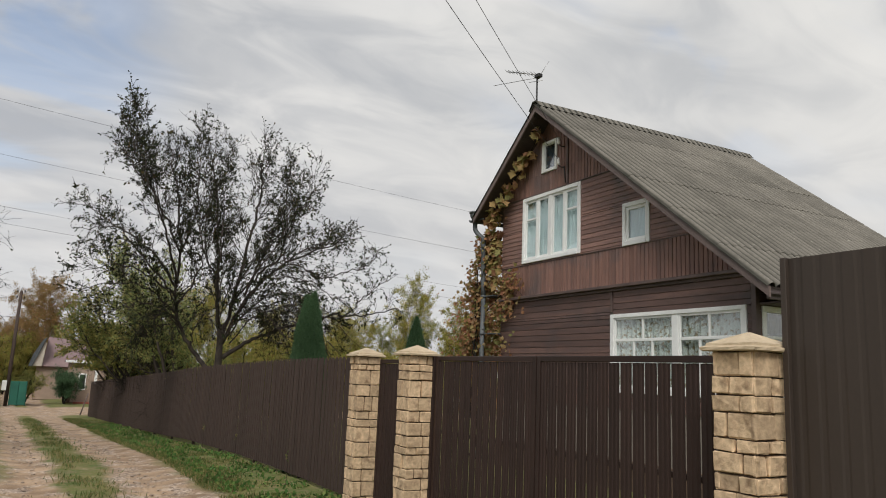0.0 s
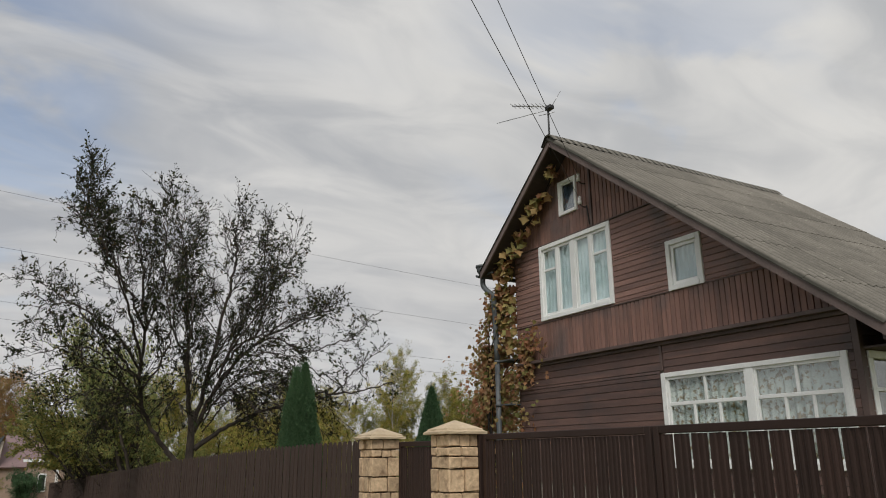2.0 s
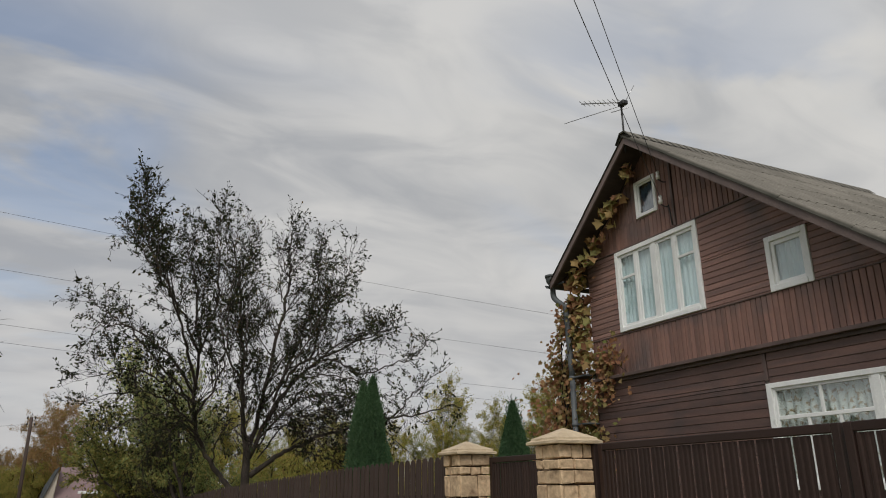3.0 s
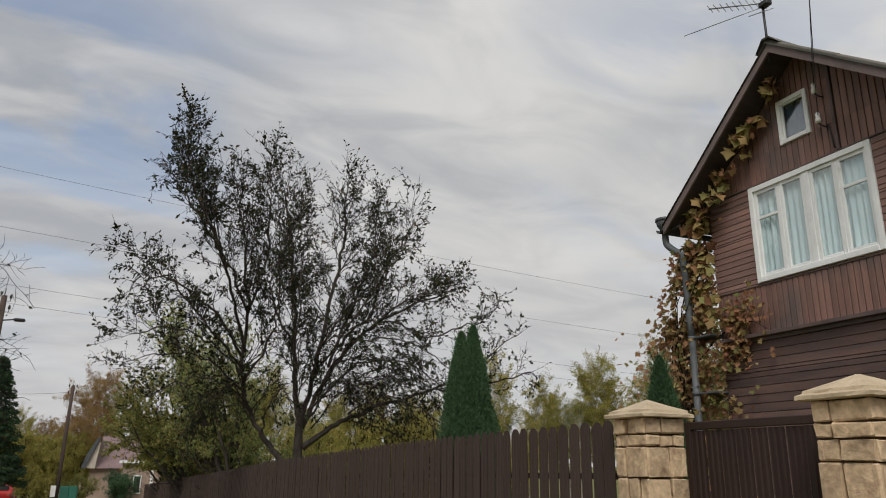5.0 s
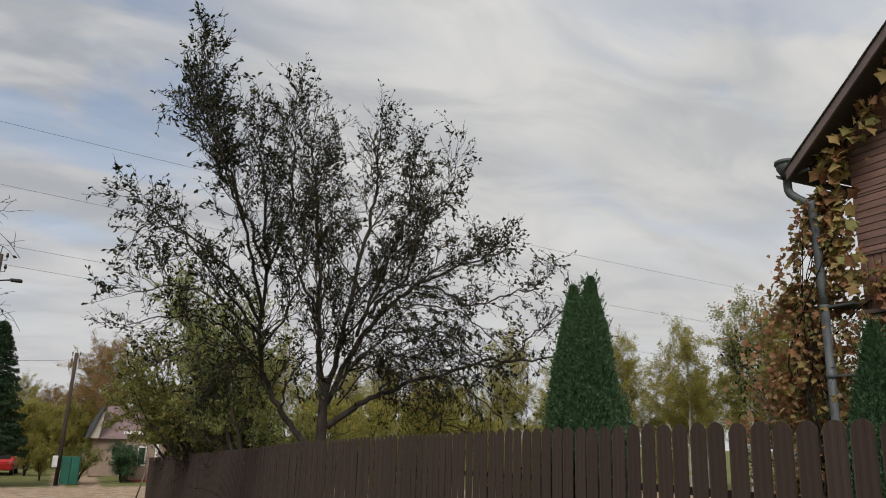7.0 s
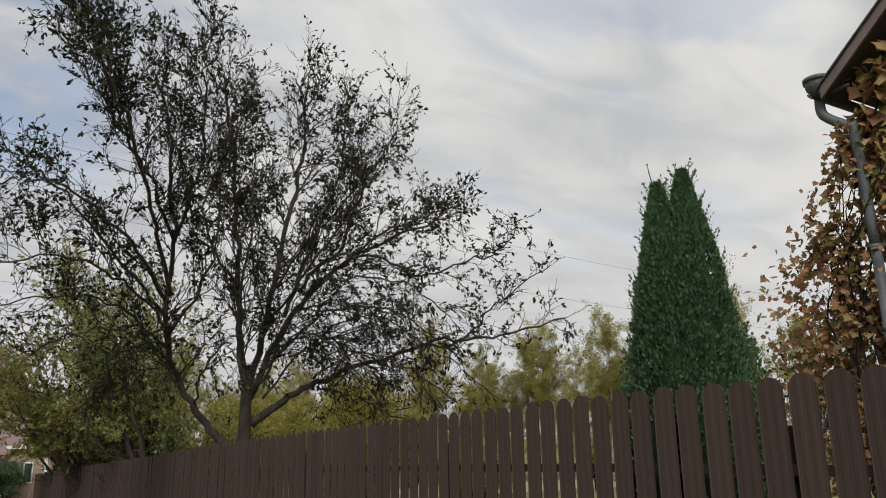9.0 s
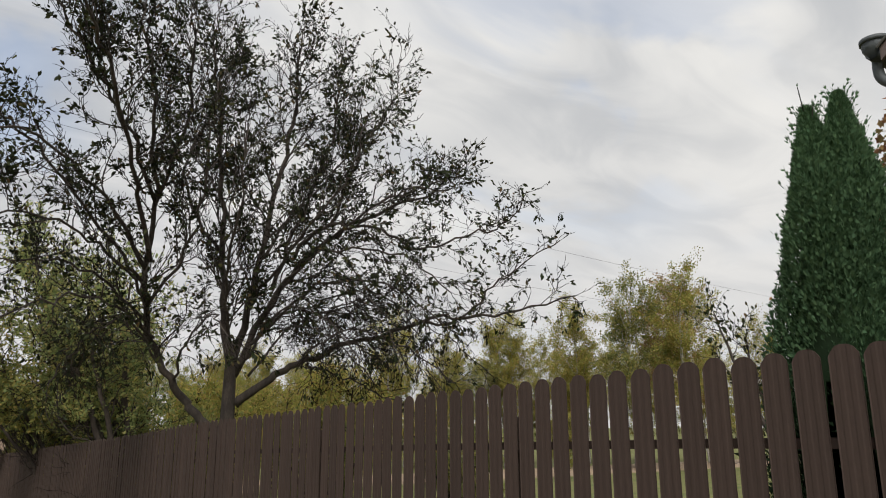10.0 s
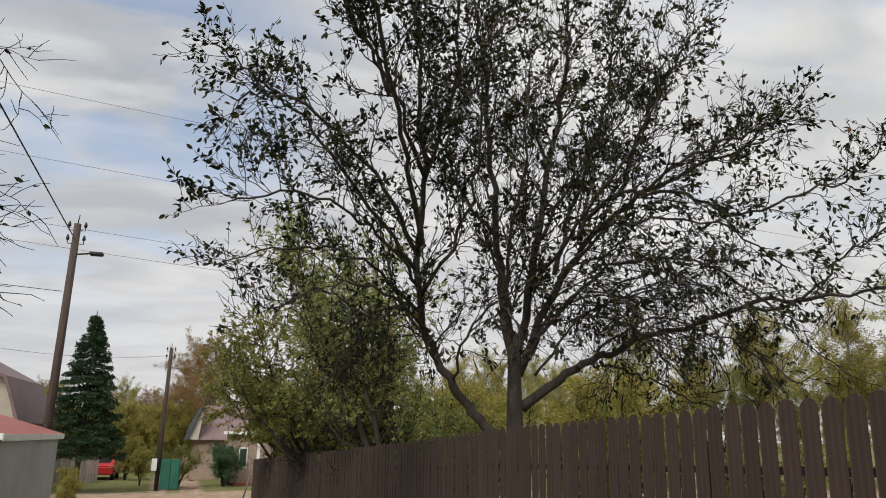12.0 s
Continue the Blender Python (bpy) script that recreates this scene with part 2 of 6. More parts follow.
def groove_shade_moss(m, pitch, tint):
    """Shade and moss painted into the grooves of corrugated sheets, broken up along them."""
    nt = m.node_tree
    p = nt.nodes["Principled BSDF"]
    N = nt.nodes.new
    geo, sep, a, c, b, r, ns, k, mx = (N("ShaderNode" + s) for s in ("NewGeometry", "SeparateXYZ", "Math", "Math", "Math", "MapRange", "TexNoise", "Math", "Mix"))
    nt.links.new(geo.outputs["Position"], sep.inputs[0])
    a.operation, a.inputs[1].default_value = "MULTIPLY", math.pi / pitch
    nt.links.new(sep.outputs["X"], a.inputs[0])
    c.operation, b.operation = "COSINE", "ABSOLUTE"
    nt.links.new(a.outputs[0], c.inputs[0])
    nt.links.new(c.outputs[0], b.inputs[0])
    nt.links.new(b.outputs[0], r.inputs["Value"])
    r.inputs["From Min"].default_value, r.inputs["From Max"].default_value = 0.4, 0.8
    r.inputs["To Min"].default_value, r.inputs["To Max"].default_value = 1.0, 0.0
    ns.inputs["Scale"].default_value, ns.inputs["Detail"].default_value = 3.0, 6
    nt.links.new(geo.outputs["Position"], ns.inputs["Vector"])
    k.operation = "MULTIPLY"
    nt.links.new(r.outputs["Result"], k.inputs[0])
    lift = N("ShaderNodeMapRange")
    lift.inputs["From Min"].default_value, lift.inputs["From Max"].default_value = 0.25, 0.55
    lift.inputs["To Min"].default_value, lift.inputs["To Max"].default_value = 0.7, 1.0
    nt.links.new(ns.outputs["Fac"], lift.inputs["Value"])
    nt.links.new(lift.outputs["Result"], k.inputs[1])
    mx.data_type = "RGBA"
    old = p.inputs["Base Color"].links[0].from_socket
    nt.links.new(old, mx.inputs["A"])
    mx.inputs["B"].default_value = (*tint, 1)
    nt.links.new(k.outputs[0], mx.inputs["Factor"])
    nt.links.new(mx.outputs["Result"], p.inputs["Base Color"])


# dark trough colour paints in the shade between the ribs, along with moss
groove_shade_moss(M_ROOF, 0.15, (0.035, 0.034, 0.026))
M_FENCE = mat("brown_coated_metal", (0.056, 0.038, 0.0315), (0.046, 0.0315, 0.0265), 1.5, 0.68, 0.05, 80, (1, 1, 0.3), vary=0.07, spec=0.2, stain=((0.07, 0.052, 0.044), 3.0, 0.66, 0.85))
M_GATE = mat("dark_brown_gate_metal", (0.034, 0.0192, 0.0155), (0.026, 0.0152, 0.0125), 2.0, 0.55, 0.05, 80, vary=0.1, spec=0.25)
M_STONE = mat("buff_chipped_stone", (0.60, 0.445, 0.285), (0.44, 0.315, 0.20), 9.0, 0.85, 0.8, 30, vary=0.2, stain=((0.25, 0.165, 0.10), 12.0, 0.56, 0.74))
M_MORTAR = mat("dark_brown_mortar", (0.12, 0.08, 0.055), (0.08, 0.055, 0.04), 12.0, 0.95, 0.4)
M_CAP = mat("cast_sandstone_cap", (0.52, 0.42, 0.29), (0.43, 0.34, 0.23), 8.0, 0.85, 0.35, 45, vary=0.08)
M_ZINC = mat("aged_zinc_pipe", (0.10, 0.11, 0.115), (0.06, 0.067, 0.072), 4.0, 0.62, 0.1, 40, metal=0.15, vary=0.1)
M_IRON = mat("dark_iron", (0.03, 0.03, 0.032), (0.02, 0.02, 0.02), 8.0, 0.5, 0.1)
M_ALU = mat("dull_aluminium", (0.42, 0.42, 0.43), (0.3, 0.3, 0.31), 8.0, 0.4, 0.05, metal=0.7)
M_CERAMIC = mat("white_porcelain", (0.75, 0.74, 0.72), (0.68, 0.67, 0.65), 8.0, 0.25, 0.0)
M_WIRE = mat("black_cable", (0.03, 0.03, 0.03), (0.045, 0.045, 0.045), 8.0, 0.6, 0.0)
M_BARK = mat("grey_brown_apple_bark", (0.080, 0.064, 0.053), (0.036, 0.029, 0.025), 5.0, 0.95, 0.6, 30, (3, 3, 0.8), vary=0.2)
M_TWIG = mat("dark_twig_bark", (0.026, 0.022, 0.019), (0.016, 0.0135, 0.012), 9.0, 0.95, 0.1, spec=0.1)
M_BIRCH = mat("birch_bark", (0.42, 0.40, 0.37), (0.22, 0.2, 0.18), 4.0, 0.85, 0.3, 20, (1, 1, 4), vary=0.2)
M_POLE = mat("weathered_pole_wood", (0.088, 0.062, 0.050), (0.043, 0.031, 0.026), 4.0, 0.9, 0.5, 30, (6, 6, 0.4), vary=0.15)
M_GREYWOOD = mat("silvered_board_wood", (0.30, 0.27, 0.24), (0.19, 0.17, 0.15), 4.0, 0.9, 0.5, 30, (6, 6, 0.4), vary=0.15)
# near-black green: the backlit silhouette is put into the leaf colour
L_APPLE = leaf_mat("backlit_dark_apple_leaves", [(0.0, (0.018, 0.024, 0.012)), (0.6, (0.030, 0.038, 0.016)), (0.9, (0.06, 0.06, 0.022)), (1.0, (0.09, 0.055, 0.026))], glow=0.08)
L_GREEN = leaf_mat("dull_green_leaves", [(0.0, (0.14, 0.18, 0.065)), (0.5, (0.24, 0.26, 0.085)), (0.8, (0.35, 0.31, 0.09)), (1.0, (0.40, 0.31, 0.105))], glow=0.55)
L_PLUM = leaf_mat("dark_plum_leaves", [(0.0, (0.18, 0.235, 0.095)), (0.5, (0.29, 0.34, 0.13)), (0.8, (0.43, 0.42, 0.15)), (1.0, (0.48, 0.385, 0.155))], glow=0.6)
L_YELLOW = leaf_mat("yellow_green_leaves", [(0.0, (0.20, 0.25, 0.06)), (0.5, (0.34, 0.32, 0.085)), (0.8, (0.46, 0.36, 0.10)), (1.0, (0.32, 0.20, 0.09))], glow=0.5)
L_RUST = leaf_mat("rusty_autumn_leaves", [(0.0, (0.24, 0.22, 0.08)), (0.5, (0.34, 0.22, 0.10)), (0.8, (0.38, 0.20, 0.09)), (1.0, (0.24, 0.16, 0.10))], glow=0.5)
L_VINE = leaf_mat("autumn_vine_leaves", [(0.0, (0.16, 0.18, 0.06)), (0.3, (0.36, 0.27, 0.12)), (0.55, (0.42, 0.23, 0.12)), (0.85, (0.30, 0.14, 0.085)), (1.0, (0.50, 0.39, 0.22))], glow=0.5)
L_GABLE = leaf_mat("pale_vine_leaves", [(0.0, (0.24, 0.24, 0.09)), (0.35, (0.40, 0.32, 0.13)), (0.7, (0.40, 0.235, 0.115)), (1.0, (0.25, 0.125, 0.075))], glow=0.45)
L_THUJA = leaf_mat("thuja_sprays", [(0.0, (0.05, 0.10, 0.05)), (0.5, (0.066, 0.122, 0.06)), (1.0, (0.088, 0.15, 0.072))], glow=0.2)
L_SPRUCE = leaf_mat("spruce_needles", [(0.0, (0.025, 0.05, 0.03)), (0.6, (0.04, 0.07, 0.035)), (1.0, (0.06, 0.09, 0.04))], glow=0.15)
L_HERB = leaf_mat("verge_weed_leaves", [(0.0, (0.05, 0.11, 0.03)), (0.6, (0.10, 0.19, 0.05)), (1.0, (0.19, 0.22, 0.07))], glow=0.35)
L_GRASS = leaf_mat("grass_blades", [(0.0, (0.06, 0.105, 0.03)), (0.45, (0.11, 0.15, 0.045)), (0.75, (0.21, 0.19, 0.075)), (1.0, (0.34, 0.26, 0.13))])

# ---------------------------------------------------------------- mesh helpers


def part(name, bm, material, parent=None, label=""):
    """Links a bmesh as one mesh object, under a thing or a part if one is given."""
    me = bpy.data.meshes.new(name)
    bm.to_mesh(me)
    bm.free()
    return place(name, me, material, parent, label)


def place(name, me, material, parent=None, label="", at=None):
    if material and not me.materials:
        me.materials.append(material)
    ob = new(name, me)
    ob.parent = parent
    if at is not None:
        ob.matrix_basis = at
    if label:
        ob["label"] = label
    return ob


def raw(name, verts, faces, material, parent=None, label="", smooth=False, at=None):
    me = bpy.data.meshes.new(name)
    me.from_pydata([tuple(v) for v in verts], [], faces)
    if smooth:
        me.polygons.foreach_set("use_smooth", [True] * len(me.polygons))
    me.update()
    return place(name, me, material, parent, label, at)


def empty(name, x=0, y=0, z=0):
    ob = new(name)
    ob.location = (x, y, z)
    ob.empty_display_size = 0.2
    return ob


def add_box(bm, lo, hi, bevel=0.0):
    lo, hi = Vector(lo), Vector(hi)
    vs = bmesh.ops.create_cube(bm, size=1.0, matrix=Matrix.Translation((lo + hi) / 2) @ Matrix.Diagonal((*(hi - lo), 1)))["verts"]
    if bevel:
        es = list({e for v in vs for e in v.link_edges})
        bmesh.ops.bevel(bm, geom=es, offset=bevel, segments=1, affect="EDGES", clamp_overlap=True)
    return bm


def box(lo, hi, bevel=0.0):
    return add_box(bmesh.new(), lo, hi, bevel)


def clip(bm, planes):
    """Cuts away what lies on the outer side of each plane (point, normal)."""
    for co, no in planes:
        geom = bm.verts[:] + bm.edges[:] + bm.faces[:]
        cut = bmesh.ops.bisect_plane(bm, geom=geom, plane_co=co, plane_no=no, clear_outer=True)["geom_cut"]
        edges = [e for e in cut if isinstance(e, bmesh.types.BMEdge)]
        if edges:
            bmesh.ops.contextual_create(bm, geom=edges)
    return bm


class Tubes:
    """Many tapered tubes in one mesh."""

    def __init__(self):
        self.v, self.f = [], []

    def add(self, pts, radii, sides=5):
        pts = [Vector(p) for p in pts]
        base = len(self.v)
        ref = Vector((0.31, 0.77, 0.55))
        for i, (p, r) in enumerate(zip(pts, radii)):
            d = (pts[min(i + 1, len(pts) - 1)] - pts[max(i - 1, 0)]).normalized()
            a = d.cross(ref)
            if a.length < 1e-3:
                a = d.cross(Vector((1, 0, 0)))
            a.normalize()
            b = d.cross(a)
            for k in range(sides):
                t = 2 * math.pi * k / sides
                self.v.append(p + (a * math.cos(t) + b * math.sin(t)) * r)
        for i in range(len(pts) - 1):
            for k in range(sides):
                q = base + i * sides
                self.f.append((q + k, q + (k + 1) % sides, q + sides + (k + 1) % sides, q + sides + k))
        self.f.append(tuple(base + k for k in reversed(range(sides))))
        self.f.append(tuple(base + (len(pts) - 1) * sides + k for k in range(sides)))
        return self

    def part(self, name, material, parent=None, label="", smooth=True):
        return raw(name, self.v, self.f, material, parent, label, smooth)


def tube(name, pts, r, material, parent=None, label="", sides=8):
    return Tubes().add(pts, [r] * len(pts), sides).part(name, material, parent, label)


def sag(a, b, drop, n=14):
    a, b = Vector(a), Vector(b)
    return [a.lerp(b, i / n) - Vector((0, 0, 4 * drop * (i / n) * (1 - i / n))) for i in range(n + 1)]


def leaves_mesh(name, spots, size, material, parent, rng, shape="leaf", droop=0.3, label=""):
    """spots: (place, outward way). Each leaf is a folded blade of its own."""
    n = len(spots)
    P = np.array([s[0] for s in spots], float)
    D = np.array([s[1] for s in spots], float)
    D += rng.normal(0, 0.55, D.shape)
    D[:, 2] -= droop
    D /= np.linalg.norm(D, axis=1)[:, None]
    R = rng.normal(0, 1, D.shape)
    S = np.cross(D, R)
    S /= np.linalg.norm(S, axis=1)[:, None]
    U = np.cross(S, D)
    L = size * rng.uniform(0.6, 1.3, (n, 1))
    if shape == "leaf":
        pts = [P, P + D * L * 0.5 + S * L * 0.3 + U * L * 0.08, P + D * L, P + D * L * 0.5 - S * L * 0.3 + U * L * 0.08]
        faces = [(0, 1, 2), (0, 2, 3)]
    elif shape == "oval":
        prof = [(0, 0), (0.28, 0.2), (0.62, 0.23), (1.0, 0.0), (0.62, -0.23), (0.28, -0.2)]
        pts = [P + D * L * a + S * L * b + U * L * (0.5 * abs(b) - 0.12 * a * a) for a, b in prof]
        faces = [(0, 1, 2), (0, 2, 3), (0, 3, 4), (0, 4, 5)]
    elif shape == "blade":
        pts = [P, P + D * L * 0.5 + S * L * 0.07 + U * L * 0.1, P + D * L + U * L * 0.3, P + D * L * 0.5 - S * L * 0.07 + U * L * 0.1]
        faces = [(0, 1, 2), (0, 2, 3)]
    elif shape == "lobed":
        prof = [(0, 0), (0.0, 0.42), (0.3, 0.3), (0.45, 0.55), (0.62, 0.28), (1.0, 0.0), (0.62, -0.28), (0.45, -0.55), (0.3, -0.3), (0.0, -0.42)]
        pts = [P + D * L * a + S * L * b + U * L * 0.35 * abs(b) for a, b in prof]
        faces = [(0, i, i + 1) for i in range(1, 9)]
    else:  # spray: a flat fan of narrow scales
        pts = [P, P + D * L * 0.45 + S * L * 0.26, P + D * L * 0.95 + S * L * 0.2, P + D * L * 0.6 + S * L * 0.04, P + D * L * 1.1 - S * L * 0.02, P + D * L * 0.6 - S * L * 0.1, P + D * L * 0.85 - S * L * 0.3, P + D * L * 0.35 - S * L * 0.22]
        faces = [(0, 1, 2), (0, 2, 3), (0, 3, 4), (0, 4, 5), (0, 5, 6), (0, 6, 7)]
    k = len(pts)
    V = np.stack(pts, 1).reshape(-1, 3)
    F = (np.arange(n)[:, None, None] * k + np.array(faces)[None]).reshape(-1, 3)
    me = bpy.data.meshes.new(name)
    me.vertices.add(len(V))
    me.vertices.foreach_set("co", V.ravel())
    me.loops.add(F.size)
    me.loops.foreach_set("vertex_index", F.ravel().astype(np.int32))
    me.polygons.add(len(F))
    me.polygons.foreach_set("loop_start", np.arange(0, F.size, 3, dtype=np.int32))
    me.update(calc_edges=True)
    me.validate()
    return place(name, me, material, parent, label)


def curve_through(pts, n):
    """Smooth line through a few guide points."""
    P = [Vector(p) for p in pts]
    P = [P[0] * 2 - P[1]] + P + [P[-1] * 2 - P[-2]]
    out = []
    for i in range(1, len(P) - 2):
        for k in range(n):
            t = k / n
            a, b, c, d = P[i - 1 : i + 3]
            out.append(0.5 * ((2 * b) + (c - a) * t + (2 * a - 5 * b + 4 * c - d) * t * t + (3 * b - a - 3 * c + d) * t ** 3))
    return out + [P[-2]]


class Grower:
    """Grows side shoots and leaves along limbs."""

    def __init__(self, seed, lengths, every, spread=0.9, rise=0.25, leaf_gap=0.06, top=3, leaf_from=2, crook=0.22, cluster=1):
        self.rng = np.random.default_rng(seed)
        self.wood, self.twigs, self.spots = Tubes(), Tubes(), []
        self.lengths, self.every, self.spread, self.rise = lengths, every, spread, rise
        self.leaf_gap, self.top, self.leaf_from, self.crook, self.cluster = leaf_gap, top, leaf_from, crook, cluster

    def limb(self, pts, r0, r1, bare=0.25, n=6, scale=1.0, soft=0.025, rise=None):
        held, self.rise = self.rise, self.rise if rise is None else rise
        line = curve_through(pts, n)
        for i in range(1, len(line) - 1):
            line[i] = line[i] + Vector(self.rng.normal(0, soft, 3))
        radii = [r0 + (r1 - r0) * (i / (len(line) - 1)) ** 0.7 for i in range(len(line))]
        self.wood.add(line, radii, 7)
        self.sides(line, radii, 1, bare, scale)
        self.rise = held

    def sides(self, line, radii, level, bare, scale=1.0):
        rng = self.rng
        total = sum((b - a).length for a, b in zip(line, line[1:]))
        count = max(1, int(total * (1 - bare) / self.every[level - 1] + rng.random()))
        for k in range(count):
            s = bare + (1 - bare) * (k + rng.random()) / count
            x = s * (len(line) - 1)
            i = min(int(x), len(line) - 2)
            p = line[i].lerp(line[i + 1], x - i)
            d = (line[i + 1] - line[i]).normalized()
            side = d.cross(Vector(rng.normal(0, 1, 3)))
            if side.length < 1e-3:
                continue
            side.normalize()
            way = (d * rng.uniform(0.45, 1.0) + side * self.spread + Vector((0, 0, self.rise))).normalized()
            size = self.lengths[level - 1] * rng.uniform(0.5, 1.25) * (1.15 - 0.55 * s) * scale
            self.shoot(p, way, size, radii[i] * 0.5, level)
        # the tip runs out into a fine shoot
        d = (line[-1] - line[-2]).normalized()
        if level <= self.top:
            self.shoot(line[-1], d, self.lengths[min(level, len(self.lengths) - 1)] * 0.9 * scale, radii[-1], level + 1)

    def shoot(self, p, d, size, r, level):
        rng = self.rng
        n = 6 if level == 1 else 4 if level == 2 else 3
        line = [p]
        for _ in range(n):
            d = (d + Vector(rng.normal(0, self.crook, 3)) + Vector((0, 0, self.rise * 0.35))).normalized()
            line.append(line[-1] + d * size / n)
        r = max(0.0045, min(r, 0.011 * size + 0.003))
        radii = [r + (max(0.0025, r * 0.35) - r) * i / n for i in range(n + 1)]
        (self.wood if level == 1 else self.twigs).add(line, radii, 5 if level == 1 else 3)
        if level >= self.leaf_from:
            m = int(size / self.leaf_gap * rng.uniform(0.3, 1.3) + rng.random() * 0.9)
            for _ in range(m):
                x = (rng.random() ** 0.5) * n
                i = min(int(x), n - 1)
                for _ in range(self.cluster):
                    q = line[i].lerp(line[i + 1], x - i) + Vector(rng.normal(0, 0.009 * self.cluster, 3))
                    self.spots.append((q, (line[i + 1] - line[i]).normalized()))
        if level < self.top:
            self.sides(line, radii, level + 1, 0.2)

    def finish(self, root, bark, leaf, size, wood_label="", leaf_label="", droop=0.3, keep=None, shape="leaf"):
        self.wood.part("trunk", bark, root, wood_label)
        if self.twigs.v:
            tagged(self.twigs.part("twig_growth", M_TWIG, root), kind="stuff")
        spots = [s for s in self.spots if keep is None or keep(s[0])]
        if spots:
            tagged(leaves_mesh("crown", spots, size, leaf, root, self.rng, shape, droop, leaf_label), kind="stuff")
        return root

# ---------------------------------------------------------------- ground
def fence_x(y):
    return float(np.interp(y, [-50, 8, 13, 20, 40, 60], [2.99, 2.99, 2.92, 2.62, 1.70, 0.8]))


def ground_z(y):
    return float(np.interp(y, [-60, 7, 13, 20, 40, 50, 90, 600], [0, 0, -0.12, -0.44, -1.2, -1.35, -1.5, -1.5]))


def build_ground():
    xs = np.concatenate([[-900, -400, -150, -60, -30, -16, -9, -6], np.arange(-4.5, 4.5, 0.14), [5, 6, 8, 11, 16, 25, 45, 90, 200, 500, 900]])
    ys = np.concatenate([[-400, -150, -50, -20, -8, -4], np.arange(-2, 30, 0.22), np.arange(30, 60, 0.8), [65, 75, 90, 130, 200, 350, 700, 1200]])
    verts, faces = [], []
    for y in ys:
        for x in xs:
            u = x - fence_x(y) + 2.97
            z = ground_z(y)
            if abs(x) < 8 and -6 < y < 60:
                rut = math.exp(-((u - 1.05) / 0.42) ** 2) + math.exp(-((u + 0.5) / 0.38) ** 2)
                z += -0.05 * rut + 0.03 * noise.noise((x * 0.9, y * 0.9, 0)) + 0.012 * noise.noise((x * 4, y * 4, 3))
                z += 0.06 * max(0.0, min(1.0, (u - 1.8) / 0.6))
            verts.append((x, y, z))
    w = len(xs)
    for j in range(len(ys) - 1):
        for i in range(w - 1):
            faces.append((j * w + i, j * w + i + 1, (j + 1) * w + i + 1, (j + 1) * w + i))
    m = bpy.data.materials.new("rutted_gravel_lane_and_grass")
    m.use_nodes = True
    nt = m.node_tree
    p = nt.nodes["Principled BSDF"]
    N = nt.nodes.new
    tc, sep = N("ShaderNodeTexCoord"), N("ShaderNodeSeparateXYZ")
    nt.links.new(tc.outputs["Object"], sep.inputs[0])

    def math_(op, a, b=None):
        n = N("ShaderNodeMath")
        n.operation = op
        for i, s in enumerate((a, b)):
            if s is None:
                continue
            if isinstance(s, (int, float)):
                n.inputs[i].default_value = s
            else:
                nt.links.new(s, n.inputs[i])
        return n.outputs[0]

    def ramp(v, lo, hi, a=0.0, b=1.0):
        n = N("ShaderNodeMapRange")
        nt.links.new(v, n.inputs["Value"])
        for k, s in zip(("From Min", "From Max", "To Min", "To Max"), (lo, hi, a, b)):
            n.inputs[k].default_value = s
        return n.outputs["Result"]

    def ns(scale, detail=6, vec=None):
        n = N("ShaderNodeTexNoise")
        n.inputs["Scale"].default_value, n.inputs["Detail"].default_value = scale, detail
        nt.links.new(tc.outputs["Object"], n.inputs["Vector"])
        return n.outputs["Fac"]

    def mixc(f, a, b):
        n = N("ShaderNodeMix")
        n.data_type = "RGBA"
        nt.links.new(f, n.inputs["Factor"])
        for k, s in (("A", a), ("B", b)):
            if isinstance(s, tuple):
                n.inputs[k].default_value = (*s, 1)
            else:
                nt.links.new(s, n.inputs[k])
        return n.outputs["Result"]

    # distance across the lane, which bends with the fence
    bend = math_("MULTIPLY", math_("MAXIMUM", math_("SUBTRACT", sep.outputs["Y"], 12.0), 0.0), 0.0435)
    wob = math_("MULTIPLY", math_("SUBTRACT", ns(0.9, 5), 0.5), 0.9)
    u = math_("ADD", math_("ADD", sep.outputs["X"], bend), wob)
    right = ramp(u, 1.5, 1.8)
    left = ramp(u, -0.75, -1.05)
    mid = math_("MULTIPLY", ramp(u, -0.24, -0.04), ramp(u, 0.68, 0.48))
    mid = math_("MULTIPLY", mid, ramp(ns(2.2, 4), 0.26, 0.44))
    grass = math_("MAXIMUM", math_("MAXIMUM", right, left), mid)
    cross = math_("MULTIPLY", ramp(sep.outputs["Y"], 40.0, 41.2), ramp(sep.outputs["Y"], 50.5, 49.3))
    grass = math_("MULTIPLY", grass, math_("SUBTRACT", 1.0, cross))
    vor = N("ShaderNodeTexVoronoi")
    vor.inputs["Scale"].default_value = 24
    nt.links.new(tc.outputs["Object"], vor.inputs["Vector"])
    earth = mixc(ramp(ns(1.6), 0.35, 0.65), (0.44, 0.315, 0.21), (0.23, 0.158, 0.104))
    pebbles = mixc(ramp(vor.outputs["Color"], 0.2, 0.9), (0.20, 0.152, 0.118), (0.60, 0.485, 0.39))
    lane = mixc(ramp(ns(2.6), 0.46, 0.62), earth, pebbles)
    turf = mixc(ramp(ns(1.4), 0.35, 0.65), (0.085, 0.125, 0.035), (0.185, 0.175, 0.065))
    turf = mixc(ramp(ns(11), 0.46, 0.7), turf, (0.2, 0.165, 0.09))
    nt.links.new(mixc(grass, lane, turf), p.inputs["Base Color"])
    p.inputs["Roughness"].default_value = 0.95
    p.inputs["Specular IOR Level"].default_value = 0.15
    bp = N("ShaderNodeBump")
